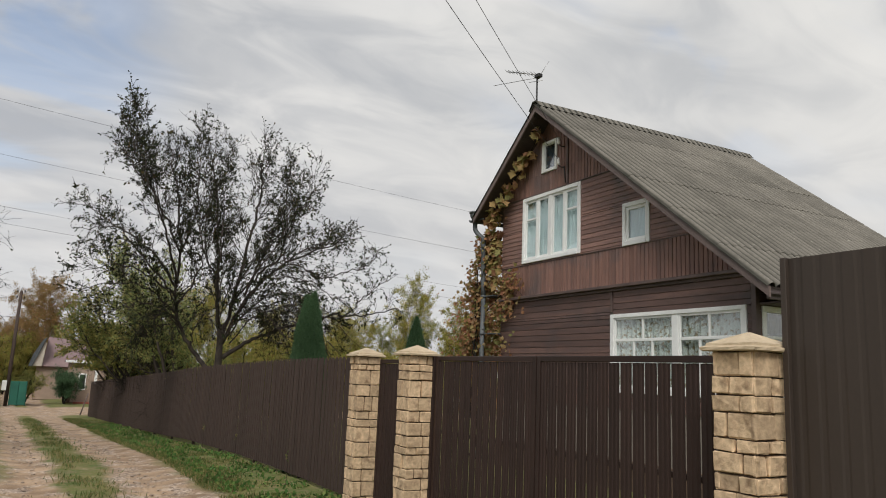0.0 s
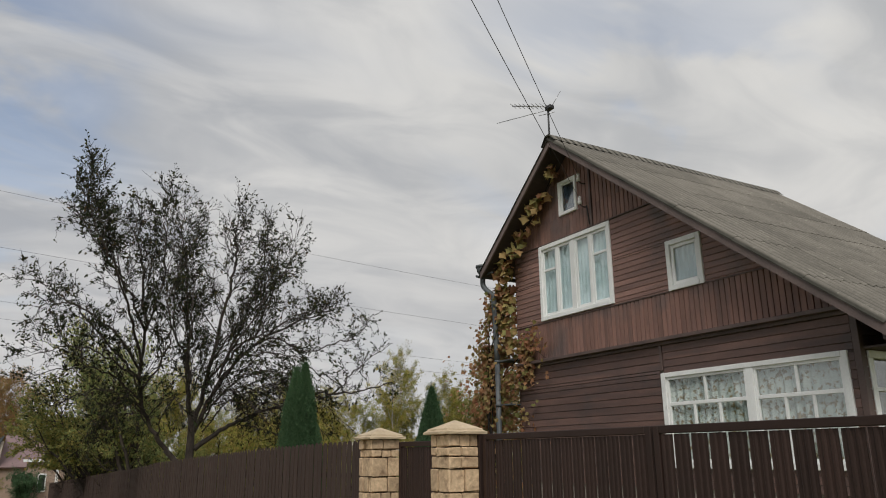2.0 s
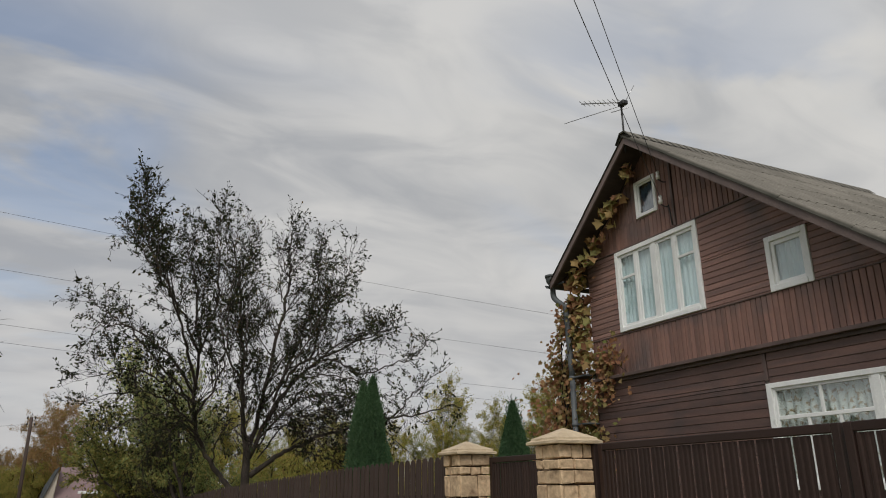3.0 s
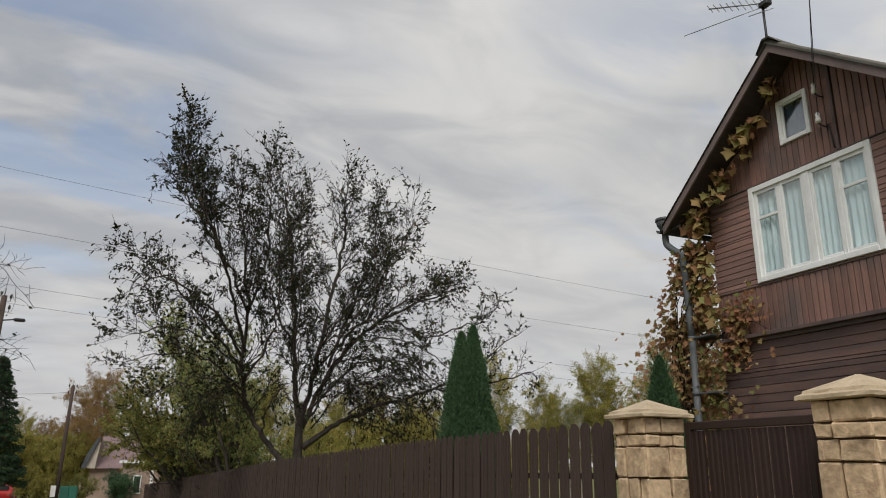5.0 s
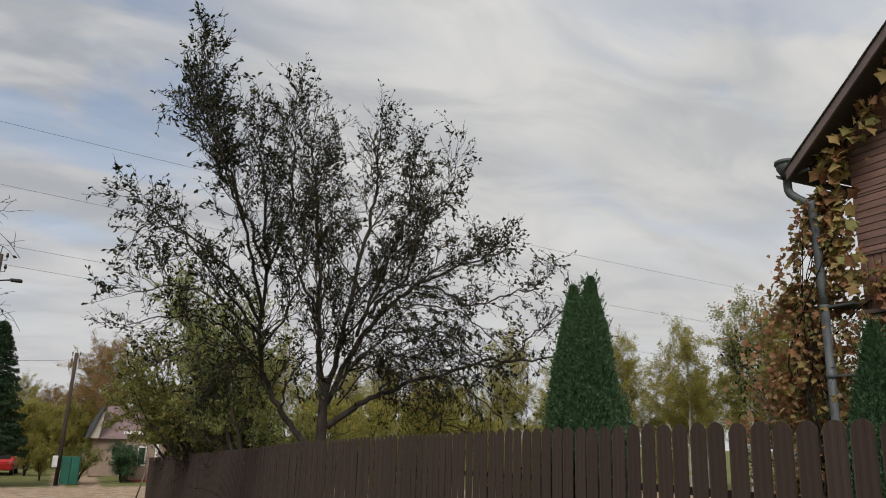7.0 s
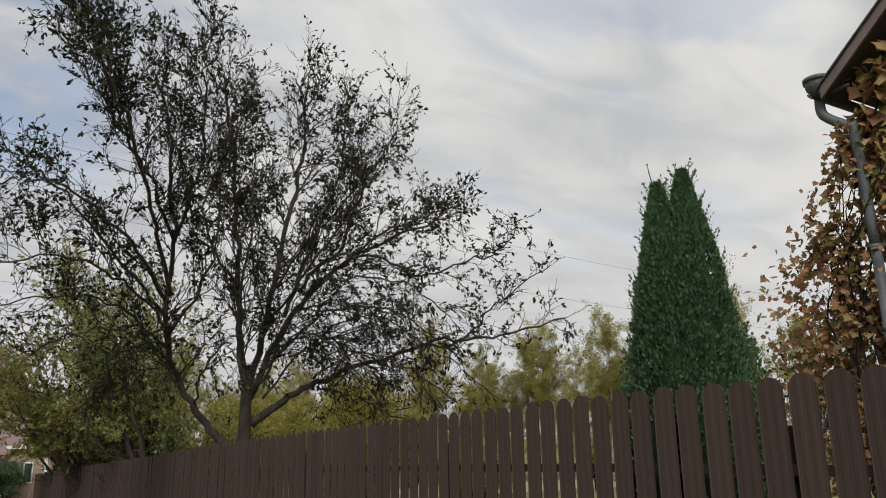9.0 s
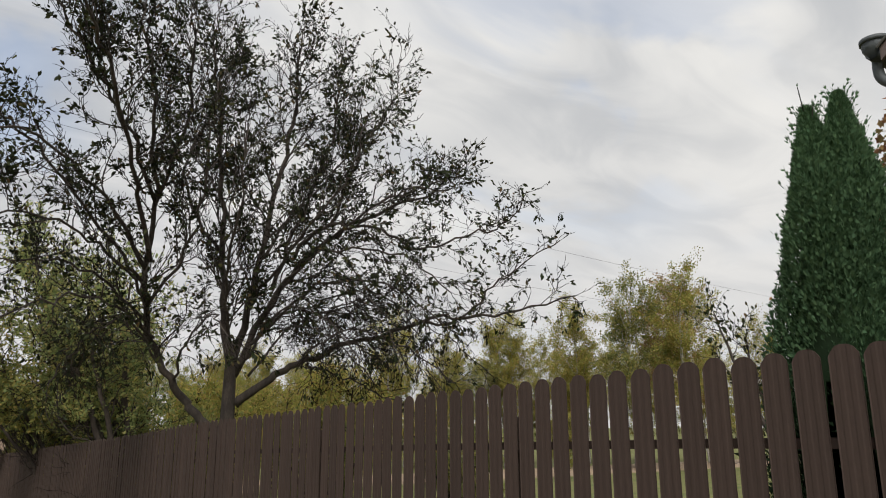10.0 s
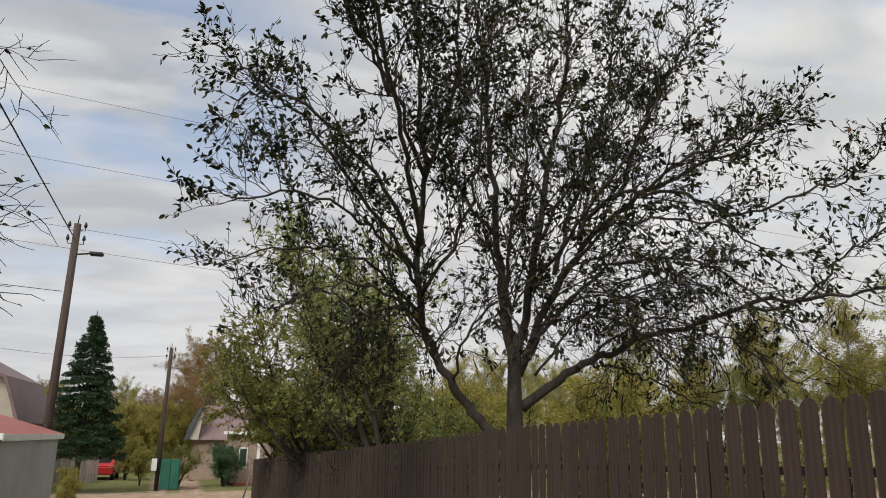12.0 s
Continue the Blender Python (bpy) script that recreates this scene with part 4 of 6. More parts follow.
def build_veranda_window(y0, y1, z0, z1):
    """Two broad sashes side by side: two lights over the transom, three under it."""
    x = HX
    win = hpart("window", add_box(bmesh.new(), (x - 0.045, y0, z0), (x + 0.02, y0 + 0.075, z1), 0.006), M_WHITE, None, "white painted veranda window")

    def bar(nm, a, b, c, d, x0=0.03, x1=0.015):
        bm = box((x - x0, a, c), (x + x1, b, d), 0.004)
        bmesh.ops.transform(bm, matrix=H_INV, verts=bm.verts)
        part(nm, bm, M_WHITE, win)

    def pane(a, b, c, d):
        bm = pane_bm(a, b, c, d, x)
        bmesh.ops.transform(bm, matrix=H_INV, verts=bm.verts)
        part("pane", bm, M_GLASS, win).visible_shadow = False

    bar("casing", y1 - 0.075, y1, z0, z1, 0.045, 0.02)
    bar("casing", y0 + 0.075, y1 - 0.075, z1 - 0.06, z1, 0.045, 0.02)
    bar("sill", y0 + 0.075, y1 - 0.075, z0, z0 + 0.08, 0.06, 0.02)
    mid, zt = 6.485, 2.255
    bar("mullion", mid - 0.05, mid + 0.05, z0 + 0.08, z1 - 0.06, 0.035)
    for a, b in ((y0 + 0.075, mid - 0.05), (mid + 0.05, y1 - 0.075)):
        bar("sash", a, a + 0.035, z0 + 0.08, z1 - 0.06, 0.022)
        bar("sash", b - 0.035, b, z0 + 0.08, z1 - 0.06, 0.022)
        bar("sash", a + 0.035, b - 0.035, z1 - 0.095, z1 - 0.06, 0.022)
        bar("sash", a + 0.035, b - 0.035, z0 + 0.08, z0 + 0.115, 0.022)
        bar("transom", a + 0.035, b - 0.035, zt - 0.022, zt + 0.022, 0.02)
        for n, c, d in ((2, zt + 0.022, z1 - 0.095), (3, z0 + 0.115, zt - 0.022)):
            w = (b - a - 0.07) / n
            for k in range(n):
                p, q = a + 0.035 + k * w, a + 0.035 + (k + 1) * w
                if k:
                    bar("glazing_bar", p - 0.018, p + 0.018, c, d, 0.018)
                pane(p + (0.018 if k else 0), q - (0.018 if k < n - 1 else 0), c, d)


build_veranda_window(*WINDOWS["low"])


def build_side_window():
    y = HY0
    bm = box((7.54, y - 0.045, 2.575), (9.34, y + 0.02, 2.65), 0.005)
    bmesh.ops.transform(bm, matrix=H_INV, verts=bm.verts)
    win = part("window", bm, M_WHITE, house, "white painted side window")
    for a, b, c, d in ((7.54, 7.62, 1.45, 2.575), (9.26, 9.34, 1.45, 2.575), (7.62, 9.26, 1.45, 1.53), (8.14, 8.19, 1.53, 2.575), (8.69, 8.74, 1.53, 2.575), (7.62, 8.14, 2.235, 2.275), (8.19, 8.69, 2.235, 2.275), (8.74, 9.26, 2.235, 2.275)):
        bm = box((a, y - 0.035, c), (b, y + 0.015, d), 0.004)
        bmesh.ops.transform(bm, matrix=H_INV, verts=bm.verts)
        part("frame_bar", bm, M_WHITE, win)
    bm = box((7.62, y, 1.53), (9.26, y + 0.004, 2.575))
    bmesh.ops.transform(bm, matrix=H_INV, verts=bm.verts)
    part("pane", bm, M_GLASS, win).visible_shadow = False


build_side_window()


def build_curtain(y0, y1, z0, z1, x, material, waves, label, along="y"):
    n, v, f = 60, [], []
    for i in range(n + 1):
        t = i / n
        d = 0.025 * math.sin(t * waves * 2 * math.pi) + 0.01 * math.sin(t * waves * 5.1)
        for k in range(2):
            for z in (z0, (z0 + z1) / 2, z1):
                q = (d * (1.3 if z == z0 else 0.8) + k * 0.003, y0 + (y1 - y0) * t, z)
                v.append((x + q[0], q[1], q[2]) if along == "y" else (q[1], x + q[0], q[2]))
    for i in range(n):
        for k in range(2):
            for j in range(2):
                a = i * 6 + k * 3 + j
                f.append((a, a + 6, a + 7, a + 1))
    c = raw("curtain", v, f, material, smooth=True)
    tagged(c, label, "curtain", "window curtains")


build_curtain(9.53, 10.38, 3.80, 5.0, HX + 0.05, M_CURTAIN2, 9, "sheer bluish curtain behind the upper window")
build_curtain(8.72, 9.52, 3.80, 5.0, HX + 0.05, M_CURTAIN2, 9, "sheer bluish curtain behind the upper window")
# the attic sheet is added: its blue stands in for the sky's reflection
build_curtain(9.43, 9.77, 5.48, 5.98, HX + 0.05, M_SKY_REFLECTION, 2, "added blue sheet behind the attic window, painted as reflected sky")
build_curtain(7.03, 7.55, 3.78, 4.39, HX + 0.05, M_CURTAIN2, 6, "sheer bluish curtain behind the small window")
build_curtain(6.56, 7.82, 1.50, 2.62, HX + 0.055, M_CURTAIN, 11, "pale flowered curtain behind the lower window")
build_curtain(5.30, 6.55, 1.50, 2.62, HX + 0.055, M_CURTAIN, 11, "pale flowered curtain behind the lower window")
build_curtain(7.66, 9.24, 1.5, 2.6, HY0 + 0.055, M_DRAPE, 12, "brownish flowered curtain behind the side window", along="x")


def build_roof():
    bm = bmesh.new()
    ends = [(4.60, roof_z(4.60)), (RY, RZ), (11.62, roof_z(11.62))]
    roof = None
    for (ya, za), (yb, zb) in zip(ends, ends[1:]):
        vs = []
        for x in (EX0 + 0.03, EX1):
            for y, z in ((ya, za), (yb, zb)):
                for d in (-0.07, -0.045):
                    vs.append(bm.verts.new((x, y, z + d)))
        for q in ((0, 2, 3, 1), (4, 5, 7, 6), (0, 1, 5, 4), (2, 6, 7, 3), (1, 3, 7, 5), (0, 4, 6, 2)):
            bm.faces.new([vs[i] for i in q])
    bmesh.ops.recalc_face_normals(bm, faces=bm.faces)
    roof = hpart("roof", bm, M_TRIM, None, "gable roof of weathered grey corrugated slate")
    rng = random.Random(4)
    wave = 0.15
    cols = 5
    width = (EX1 - EX0 + 0.04) / cols
    for slope, y_low, rows in ((1, 4.56, 6), (-1, 11.66, 2)):
        z_low = roof_z(y_low)
        run = Vector((0, RY - y_low, RZ - z_low))
        nrm = Vector((0, -SL_R if slope > 0 else SL_L, 1)).normalized()
        for r in range(rows):
            for c in range(cols):
                v, f = [], []
                n = 112
                a, b = r / rows - (0.012 if r else 0), (r + 1) / rows + 0.018
                if r == rows - 1:
                    b = 1.004
                lift = rng.uniform(0.0, 0.006)
                for i in range(n + 1):
                    x = EX0 - 0.02 + c * width + (width + 0.03) * i / n
                    hgt = 0.062 * abs(math.cos(math.pi * x / wave)) ** 0.9 - 0.034
                    for t, e in ((a, 0.009), (b, 0.002)):
                        for th in (0.0, -0.008):
                            p = Vector((x, y_low, z_low)) + run * t + nrm * (hgt + e + lift + th + 0.002 * (c % 2))
                            v.append(H_INV @ p)
                for i in range(n):
                    q = i * 4
                    f += [(q, q + 4, q + 6, q + 2), (q + 1, q + 3, q + 7, q + 5), (q, q + 1, q + 5, q + 4), (q + 2, q + 6, q + 7, q + 3)]
                if slope < 0:
                    f = [k[::-1] for k in f]
                f += [(0, 2, 3, 1), (n * 4, n * 4 + 1, n * 4 + 3, n * 4 + 2)]
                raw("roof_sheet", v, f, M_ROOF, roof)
    # ridge cap
    bm = bmesh.new()
    prev = None
    for x in (EX0 - 0.03, EX1 + 0.03):
        ring = [bm.verts.new((x, RY + dy, RZ + dz)) for dy, dz in ((-0.17, -0.085), (-0.05, 0.045), (0.05, 0.045), (0.17, -0.115), (0.05, 0.02), (-0.05, 0.02))]
        if prev:
            for k in range(6):
                bm.faces.new((prev[k], prev[(k + 1) % 6], ring[(k + 1) % 6], ring[k]))
        bm.faces.new(ring)
        prev = ring
    bmesh.ops.recalc_face_normals(bm, faces=bm.faces)
    bmesh.ops.transform(bm, matrix=H_INV, verts=bm.verts)
    part("ridge_cap", bm, M_ROOF, roof)
    # bargeboards on the front gable, soffits behind them
    for ya, yb in ((4.56, RY), (11.64, RY)):
        for x0, x1, up, dn, nm in ((EX0, EX0 + 0.028, -0.02, -0.15, "bargeboard"), (EX0 + 0.03, HX, -0.085, -0.105, "soffit")):
            bm = bmesh.new()
            vs = []
            for x in (x0, x1):
                for y in (ya, yb):
                    for d in (dn, up):
                        vs.append(bm.verts.new((x, y, roof_z(y) + d)))
            for q in ((0, 2, 3, 1), (4, 5, 7, 6), (0, 1, 5, 4), (2, 6, 7, 3), (1, 3, 7, 5), (0, 4, 6, 2)):
                bm.faces.new([vs[i] for i in q])
            bmesh.ops.recalc_face_normals(bm, faces=bm.faces)
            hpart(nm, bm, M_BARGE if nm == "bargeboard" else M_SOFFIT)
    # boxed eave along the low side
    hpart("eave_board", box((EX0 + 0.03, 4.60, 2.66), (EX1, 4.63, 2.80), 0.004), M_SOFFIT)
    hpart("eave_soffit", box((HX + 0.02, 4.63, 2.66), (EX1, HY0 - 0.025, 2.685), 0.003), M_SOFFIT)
    # gutters: half-round troughs
    for gy, gz in ((11.70, 4.80),):
        bm = bmesh.new()
        prev = None
        for x in (EX0 - 0.02, EX1):
            ring = []
            for rr in (0.065, 0.06):
                for k in range(9):
                    t = math.pi + math.pi * k / 8
                    if rr == 0.06:
                        t = 2 * math.pi - math.pi * k / 8
                    ring.append(bm.verts.new((x, gy + rr * math.cos(t), gz + rr * math.sin(t))))
            if prev:
                m = len(ring)
                for k in range(m):
                    bm.faces.new((prev[k], prev[(k + 1) % m], ring[(k + 1) % m], ring[k]))
            prev = ring
        bmesh.ops.recalc_face_normals(bm, faces=bm.faces)
        hpart("gutter", bm, M_ZINC, None, "grey zinc gutter")


build_roof()


def build_downpipe():
    root = empty("downpipe", 7.19, 11.47, 0)
    tagged(root, "aged grey zinc downpipe with funnel at the house corner", "downpipe")
    t = Tubes()
    px = -0.08
    t.add([(px, 0.25, 4.97), (px, 0.25, 4.88), (px, 0.25, 4.78)], [0.125, 0.112, 0.055], 14)
    t.part("funnel", M_ZINC, root)
    tube("rim", [(px, 0.25, 4.94), (px, 0.25, 4.98)], 0.133, M_ZINC, root, sides=14)
    tube("pipe", curve_through([(px, 0.25, 4.82), (px, 0.25, 4.62), (px + 0.02, 0.18, 4.52), (px + 0.05, 0.04, 4.40), (px + 0.06, 0.0, 4.30), (px + 0.10, 0.0, 3.2)], 5), 0.048, M_ZINC, root, sides=12)
    tube("pipe", [(px + 0.10, 0.0, 3.24), (px + 0.10, 0.0, 0.25)], 0.046, M_ZINC, root, sides=12)
    for z in (3.2, 2.45, 1.2):
        tube("collar", [(px + 0.10, 0, z - 0.025), (px + 0.10, 0, z + 0.025)], 0.055, M_ZINC, root, sides=12)
        part("bracket", box((px + 0.10, -0.35, z - 0.012), (px + 0.43, -0.02, z + 0.012), 0.003), M_ZINC, root)
    part("stay", box((px, -0.05, 4.78), (px + 0.03, 0.24, 4.81), 0.003), M_ZINC, root)
    tube("shoe", curve_through([(px + 0.10, 0, 0.3), (px + 0.10, 0.03, 0.16), (px + 0.09, 0.16, 0.06)], 4), 0.046, M_ZINC, root, sides=12)


build_downpipe()


def build_antenna():
    root = empty("tv_antenna", 7.06, 9.52, 6.62)
    tagged(root, "small rooftop yagi antenna on a dark steel mast", "antenna")
    tube("mast", [(0, 0, -0.25), (0, 0.0, 0.62)], 0.016, M_IRON, root)
    part("amplifier", box((-0.05, -0.11, 0.53), (0.05, 0.03, 0.60), 0.01), M_IRON, root, "black plastic amplifier box")
    boom = [(0.05, -0.08, 0.58), (-0.28, 0.62, 0.82)]
    tube("boom", boom, 0.010, M_ALU, root)
    a, b = Vector(boom[0]), Vector(boom[1])
    side = (b - a).cross(Vector((0, 0, 1))).normalized()
    for k in range(9):
        c = a.lerp(b, 0.12 + 0.86 * k / 8)
        h = 0.15 - 0.006 * k
        tube("element", [c - side * h, c + side * h], 0.0045, M_ALU, root, sides=6)
    tube("whip", [(0.0, -0.02, 0.54), (-0.25, 1.15, 0.72)], 0.006, M_ALU, root, sides=6)
    tube("whip", [(0.0, -0.06, 0.54), (0.12, -0.2, 0.83)], 0.005, M_ALU, root, sides=6)
    tube("reflector", [(0.02, -0.14, 0.45), (-0.06, 0.18, 0.5)], 0.006, M_ALU, root, sides=6)


build_antenna()


def build_wires():
    for y, z, py, pz in ((9.17, 5.89, -6.2, 9.3), (9.17, 5.50, -5.75, 8.5)):
        ins = empty("insulator", HX - 0.03, y, z)
        tagged(ins, "white porcelain insulator on a bent iron hook", "insulator", "wall insulators")
        t = Tubes()
        t.add([(-0.11, 0, -0.06), (-0.11, 0, -0.01), (-0.11, 0, 0.01), (-0.11, 0, 0.05), (-0.11, 0, 0.075)], [0.032, 0.034, 0.022, 0.03, 0.014], 12)
        t.part("bell", M_CERAMIC, ins)
        tube("hook", curve_through([(0.02, -0.02, -0.09), (-0.06, -0.02, -0.10), (-0.11, 0, -0.06), (-0.11, 0, 0.0)], 4), 0.009, M_IRON, ins)
        w = Tubes().add(sag((HX - 0.14, y, z + 0.04), (-11.0, py, pz), 0.45, 30), [0.0045] * 31, 5).part("power_cable", M_WIRE)
        tagged(w, "thin service cable strung to the gable", "cable", "service cables")
    w = Tubes().add([(HX - 0.05, 9.12, 5.42), (HX - 0.05, 9.10, 5.3), (HX - 0.045, 9.08, 5.1)], [0.012] * 3, 6).part("conduit", M_IRON)
    tagged(w, "short dark cable conduit on the gable boards", "conduit")
    for za, zb in ((16.9, 14.7), (13.75, 11.85), (10.9, 9.1), (10.0, 8.2)):
        pts = sag((-40, 43.0, za + 1.9), (60, 46.5, zb - 2.1), 1.2, 40)
        w = Tubes().add(pts, [0.008] * 41, 4).part("overhead_line", M_WIRE)
        tagged(w, "far thin overhead power line", "cable", "overhead lines")


build_wires()

# ---------------------------------------------------------------- vine
def build_vine():
    rng = np.random.default_rng(21)
    root = empty("grape_vine", 7.2, 11.75, 0)
    tagged(root, "autumn-coloured vine climbing the house corner and gable", "vine")
    off = Vector((7.2, 11.75, 0))
    spots, hang, stems = [], [], Tubes()
    for _ in range(7600):
        z = rng.uniform(0.9, 4.55)
        half = np.interp(z, [0.9, 2.2, 3.2, 3.9, 4.55], [0.95, 0.9, 0.66, 0.36, 0.16])
        mid = np.interp(z, [0.9, 2.2, 3.2, 4.0, 4.55], [11.85, 11.88, 11.82, 11.6, 11.42])
        y = mid + rng.normal(0, 0.5) * half
        x = 7.40 + rng.normal(0, 0.13)
        if noise.noise((x * 2.2, y * 2.6, z * 2.6)) > -0.2:
            spots.append((Vector((x, y, z)) - off, (-0.8, 0.1, -0.2)))
    # along the rake of the gable
    for _ in range(140):
        t = rng.random() ** 0.8
        y = 11.38 - 1.72 * t
        width = 0.2 * (1 - 0.55 * t)
        z = roof_z(y) - 0.17 - abs(rng.normal(0, width)) * 1.2
        if noise.noise((y * 2.6, z * 2.4, 5)) > -0.15:
            hang.append((Vector((HX - 0.1 - 0.2 * rng.random(), y, z)) - off, (-0.9, 0.0, -0.5)))
    for _ in range(520):
        y, z = rng.normal(10.82, 0.29), rng.normal(3.2, 0.24)
        if y > 10.2 and noise.noise((y * 3, z * 3, 9)) > -0.2:
            spots.append((Vector((HX - 0.07 - 0.1 * rng.random(), y, z)) - off, (-0.9, -0.2, -0.5)))
    for _ in range(90):
        y, z = rng.normal(11.3, 0.16), rng.uniform(3.4, 5.0)
        hang.append((Vector((HX - 0.12 - 0.12 * rng.random(), y, z)) - off, (-0.9, 0, -0.4)))
    for _ in range(40):
        z = rng.uniform(2.0, 3.4)
        spots.append((Vector((7.0 + rng.normal(0, 0.15), 12.1 + rng.random() * 0.5, z)) - off, (-0.4, 0.6, -0.2)))
    for k in range(9):
        pts = [Vector((7.25 + rng.normal(0, 0.06), 11.6 + rng.normal(0, 0.25), 0)) - off]
        for s in range(1, 9):
            z = s * 0.52
            pts.append(Vector((7.25 + rng.normal(0, 0.07), np.interp(z, [0, 3, 4.6], [11.75, 11.72, 11.4]) + rng.normal(0, 0.16), z)) - off)
        stems.add(curve_through(pts, 3), np.linspace(0.018, 0.004, len(pts) * 3 - 2), 5)
    pts = [Vector((HX - 0.1, 11.4, 4.4)) - off] + [Vector((HX - 0.14, y, roof_z(y) - 0.26 + 0.05 * math.sin(y * 9))) - off for y in (11.1, 10.7, 10.3, 9.9, 9.62)]
    stems.add(curve_through(pts, 4), np.linspace(0.012, 0.004, 21), 5)
    pts = [Vector((7.25, 11.4, 2.9)) - off, Vector((HX - 0.09, 11.1, 3.2)) - off, Vector((HX - 0.09, 10.6, 3.3)) - off, Vector((HX - 0.09, 10.3, 3.15)) - off]
    stems.add(curve_through(pts, 4), np.linspace(0.01, 0.004, 13), 5)
    tagged(stems.part("stem_growth", M_TWIG, root), kind="stuff")
    leaves_mesh("foliage", spots, 0.074, L_VINE, root, rng, "lobed", 0.5)
    leaves_mesh("gable_foliage", hang, 0.14, L_GABLE, root, rng, "lobed", 0.6)


build_vine()


# ---------------------------------------------------------------- conifers
PROFILE_K = [0, 0.12, 0.45, 0.61, 0.70, 0.79, 0.88, 0.94, 0.975, 1.0]
PROFILE_R = [0.85, 1.0, 0.80, 0.66, 0.55, 0.40, 0.245, 0.145, 0.08, 0.02]


def build_thuja(x, y, z0, height, radius, seed, tips, label):
    """Dense cone of upright sprays, with its crown parted into the given tips (dx, dy, share of height)."""
    rng = np.random.default_rng(seed)
    root = empty("thuja", x, y, z0)
    tagged(root, label, "conifer", "thujas in the garden")
    Tubes().add([(0, 0, 0), (0, 0, height * 0.5), (0, 0, height * 0.8)], [0.05, 0.035, 0.01], 7).part("trunk", M_BARK, root)
    spots = []
    core_v, core_f = [], []
    for dx, dy, share in tips:
        top = height * share
        n = int(60000 * (share if len(tips) > 1 else 1.3))
        for _ in range(n):
            z = top * rng.random() ** 0.85
            k = z / top
            lobe = np.interp(k, PROFILE_K, PROFILE_R) * radius
            a = rng.random() * 2 * math.pi
            rr = lobe * (0.76 + 0.26 * rng.random() ** 0.7 + 0.26 * noise.noise((math.cos(a) * 4.5, math.sin(a) * 4.5, z * 2.6 + seed)))
            cx, cy = dx * k ** 1.5, dy * k ** 1.5
            px, py = cx + rr * math.cos(a), cy + rr * math.sin(a)
            spots.append(((px, py, z), (math.cos(a) * 0.7, math.sin(a) * 0.7, 0.9 + 0.8 * k)))
            if rng.random() < 0.011:
                # a loose shoot that stands out from the clipped outline
                for q in range(5):
                    e = 0.014 * q
                    spots.append(((px + e * math.cos(a) * 0.6, py + e * math.sin(a) * 0.6, z + e * 1.1), (math.cos(a), math.sin(a), 1.6)))
        for _ in range(60):
            spots.append(((dx + rng.normal(0, 0.014), dy + rng.normal(0, 0.014), top * rng.uniform(0.95, 1.0)), (0, 0, 3)))
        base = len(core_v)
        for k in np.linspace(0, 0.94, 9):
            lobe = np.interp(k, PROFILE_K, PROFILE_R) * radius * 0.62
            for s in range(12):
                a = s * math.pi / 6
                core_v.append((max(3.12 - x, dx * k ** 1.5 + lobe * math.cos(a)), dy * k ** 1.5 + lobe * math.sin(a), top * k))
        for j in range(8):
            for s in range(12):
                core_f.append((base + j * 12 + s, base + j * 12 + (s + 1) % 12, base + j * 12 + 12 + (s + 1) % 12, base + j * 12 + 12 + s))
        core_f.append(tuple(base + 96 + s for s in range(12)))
    tips_wood = Tubes()
    for dx, dy, share in tips:
        for _ in range(9):
            a, b = rng.random() * 6.283, height * share * rng.uniform(0.86, 0.97)
            c, s_, q = math.cos(a), math.sin(a), rng.uniform(0.08, 0.2)
            tips_wood.add([(dx, dy, b), (dx + c * 0.03, dy + s_ * 0.03, b + q * 0.6), (dx + c * 0.05, dy + s_ * 0.05, b + q)], [0.004, 0.003, 0.002], 3)
            for e in (0.5, 0.75, 1.0):
                spots.append(((dx + c * 0.05 * e, dy + s_ * 0.05 * e, b + q * e), (c * 0.4, s_ * 0.4, 1.5)))
    tips_wood.part("tip_shoots", M_TWIG, root)
    # added solid core; its darker green paints the shade deep between the sprays
    raw("shade_core", core_v, core_f, L_SPRUCE, root)
    spots = [s for s in spots if s[0][0] + x > 3.02]
    leaves_mesh("sprays", [q for k, q in enumerate(spots) if k % 4], 0.022, L_THUJA, root, rng, "spray", 0.0)
    tagged(leaves_mesh("shoot_growth", spots[::4], 0.030, L_THUJA, root, rng, "blade", -0.3), kind="stuff")
    return root


build_thuja(3.24, 10.27, -0.06, 2.90, 0.425, 31, [(-0.05, 0.05, 0.98), (0.04, -0.045, 1.0)], "dense green thuja with a forked top behind the fence")
build_thuja(4.51, 8.94, 0.0, 2.45, 0.38, 32, [(0.0, 0.0, 1.0)], "smaller dense green thuja near the house")


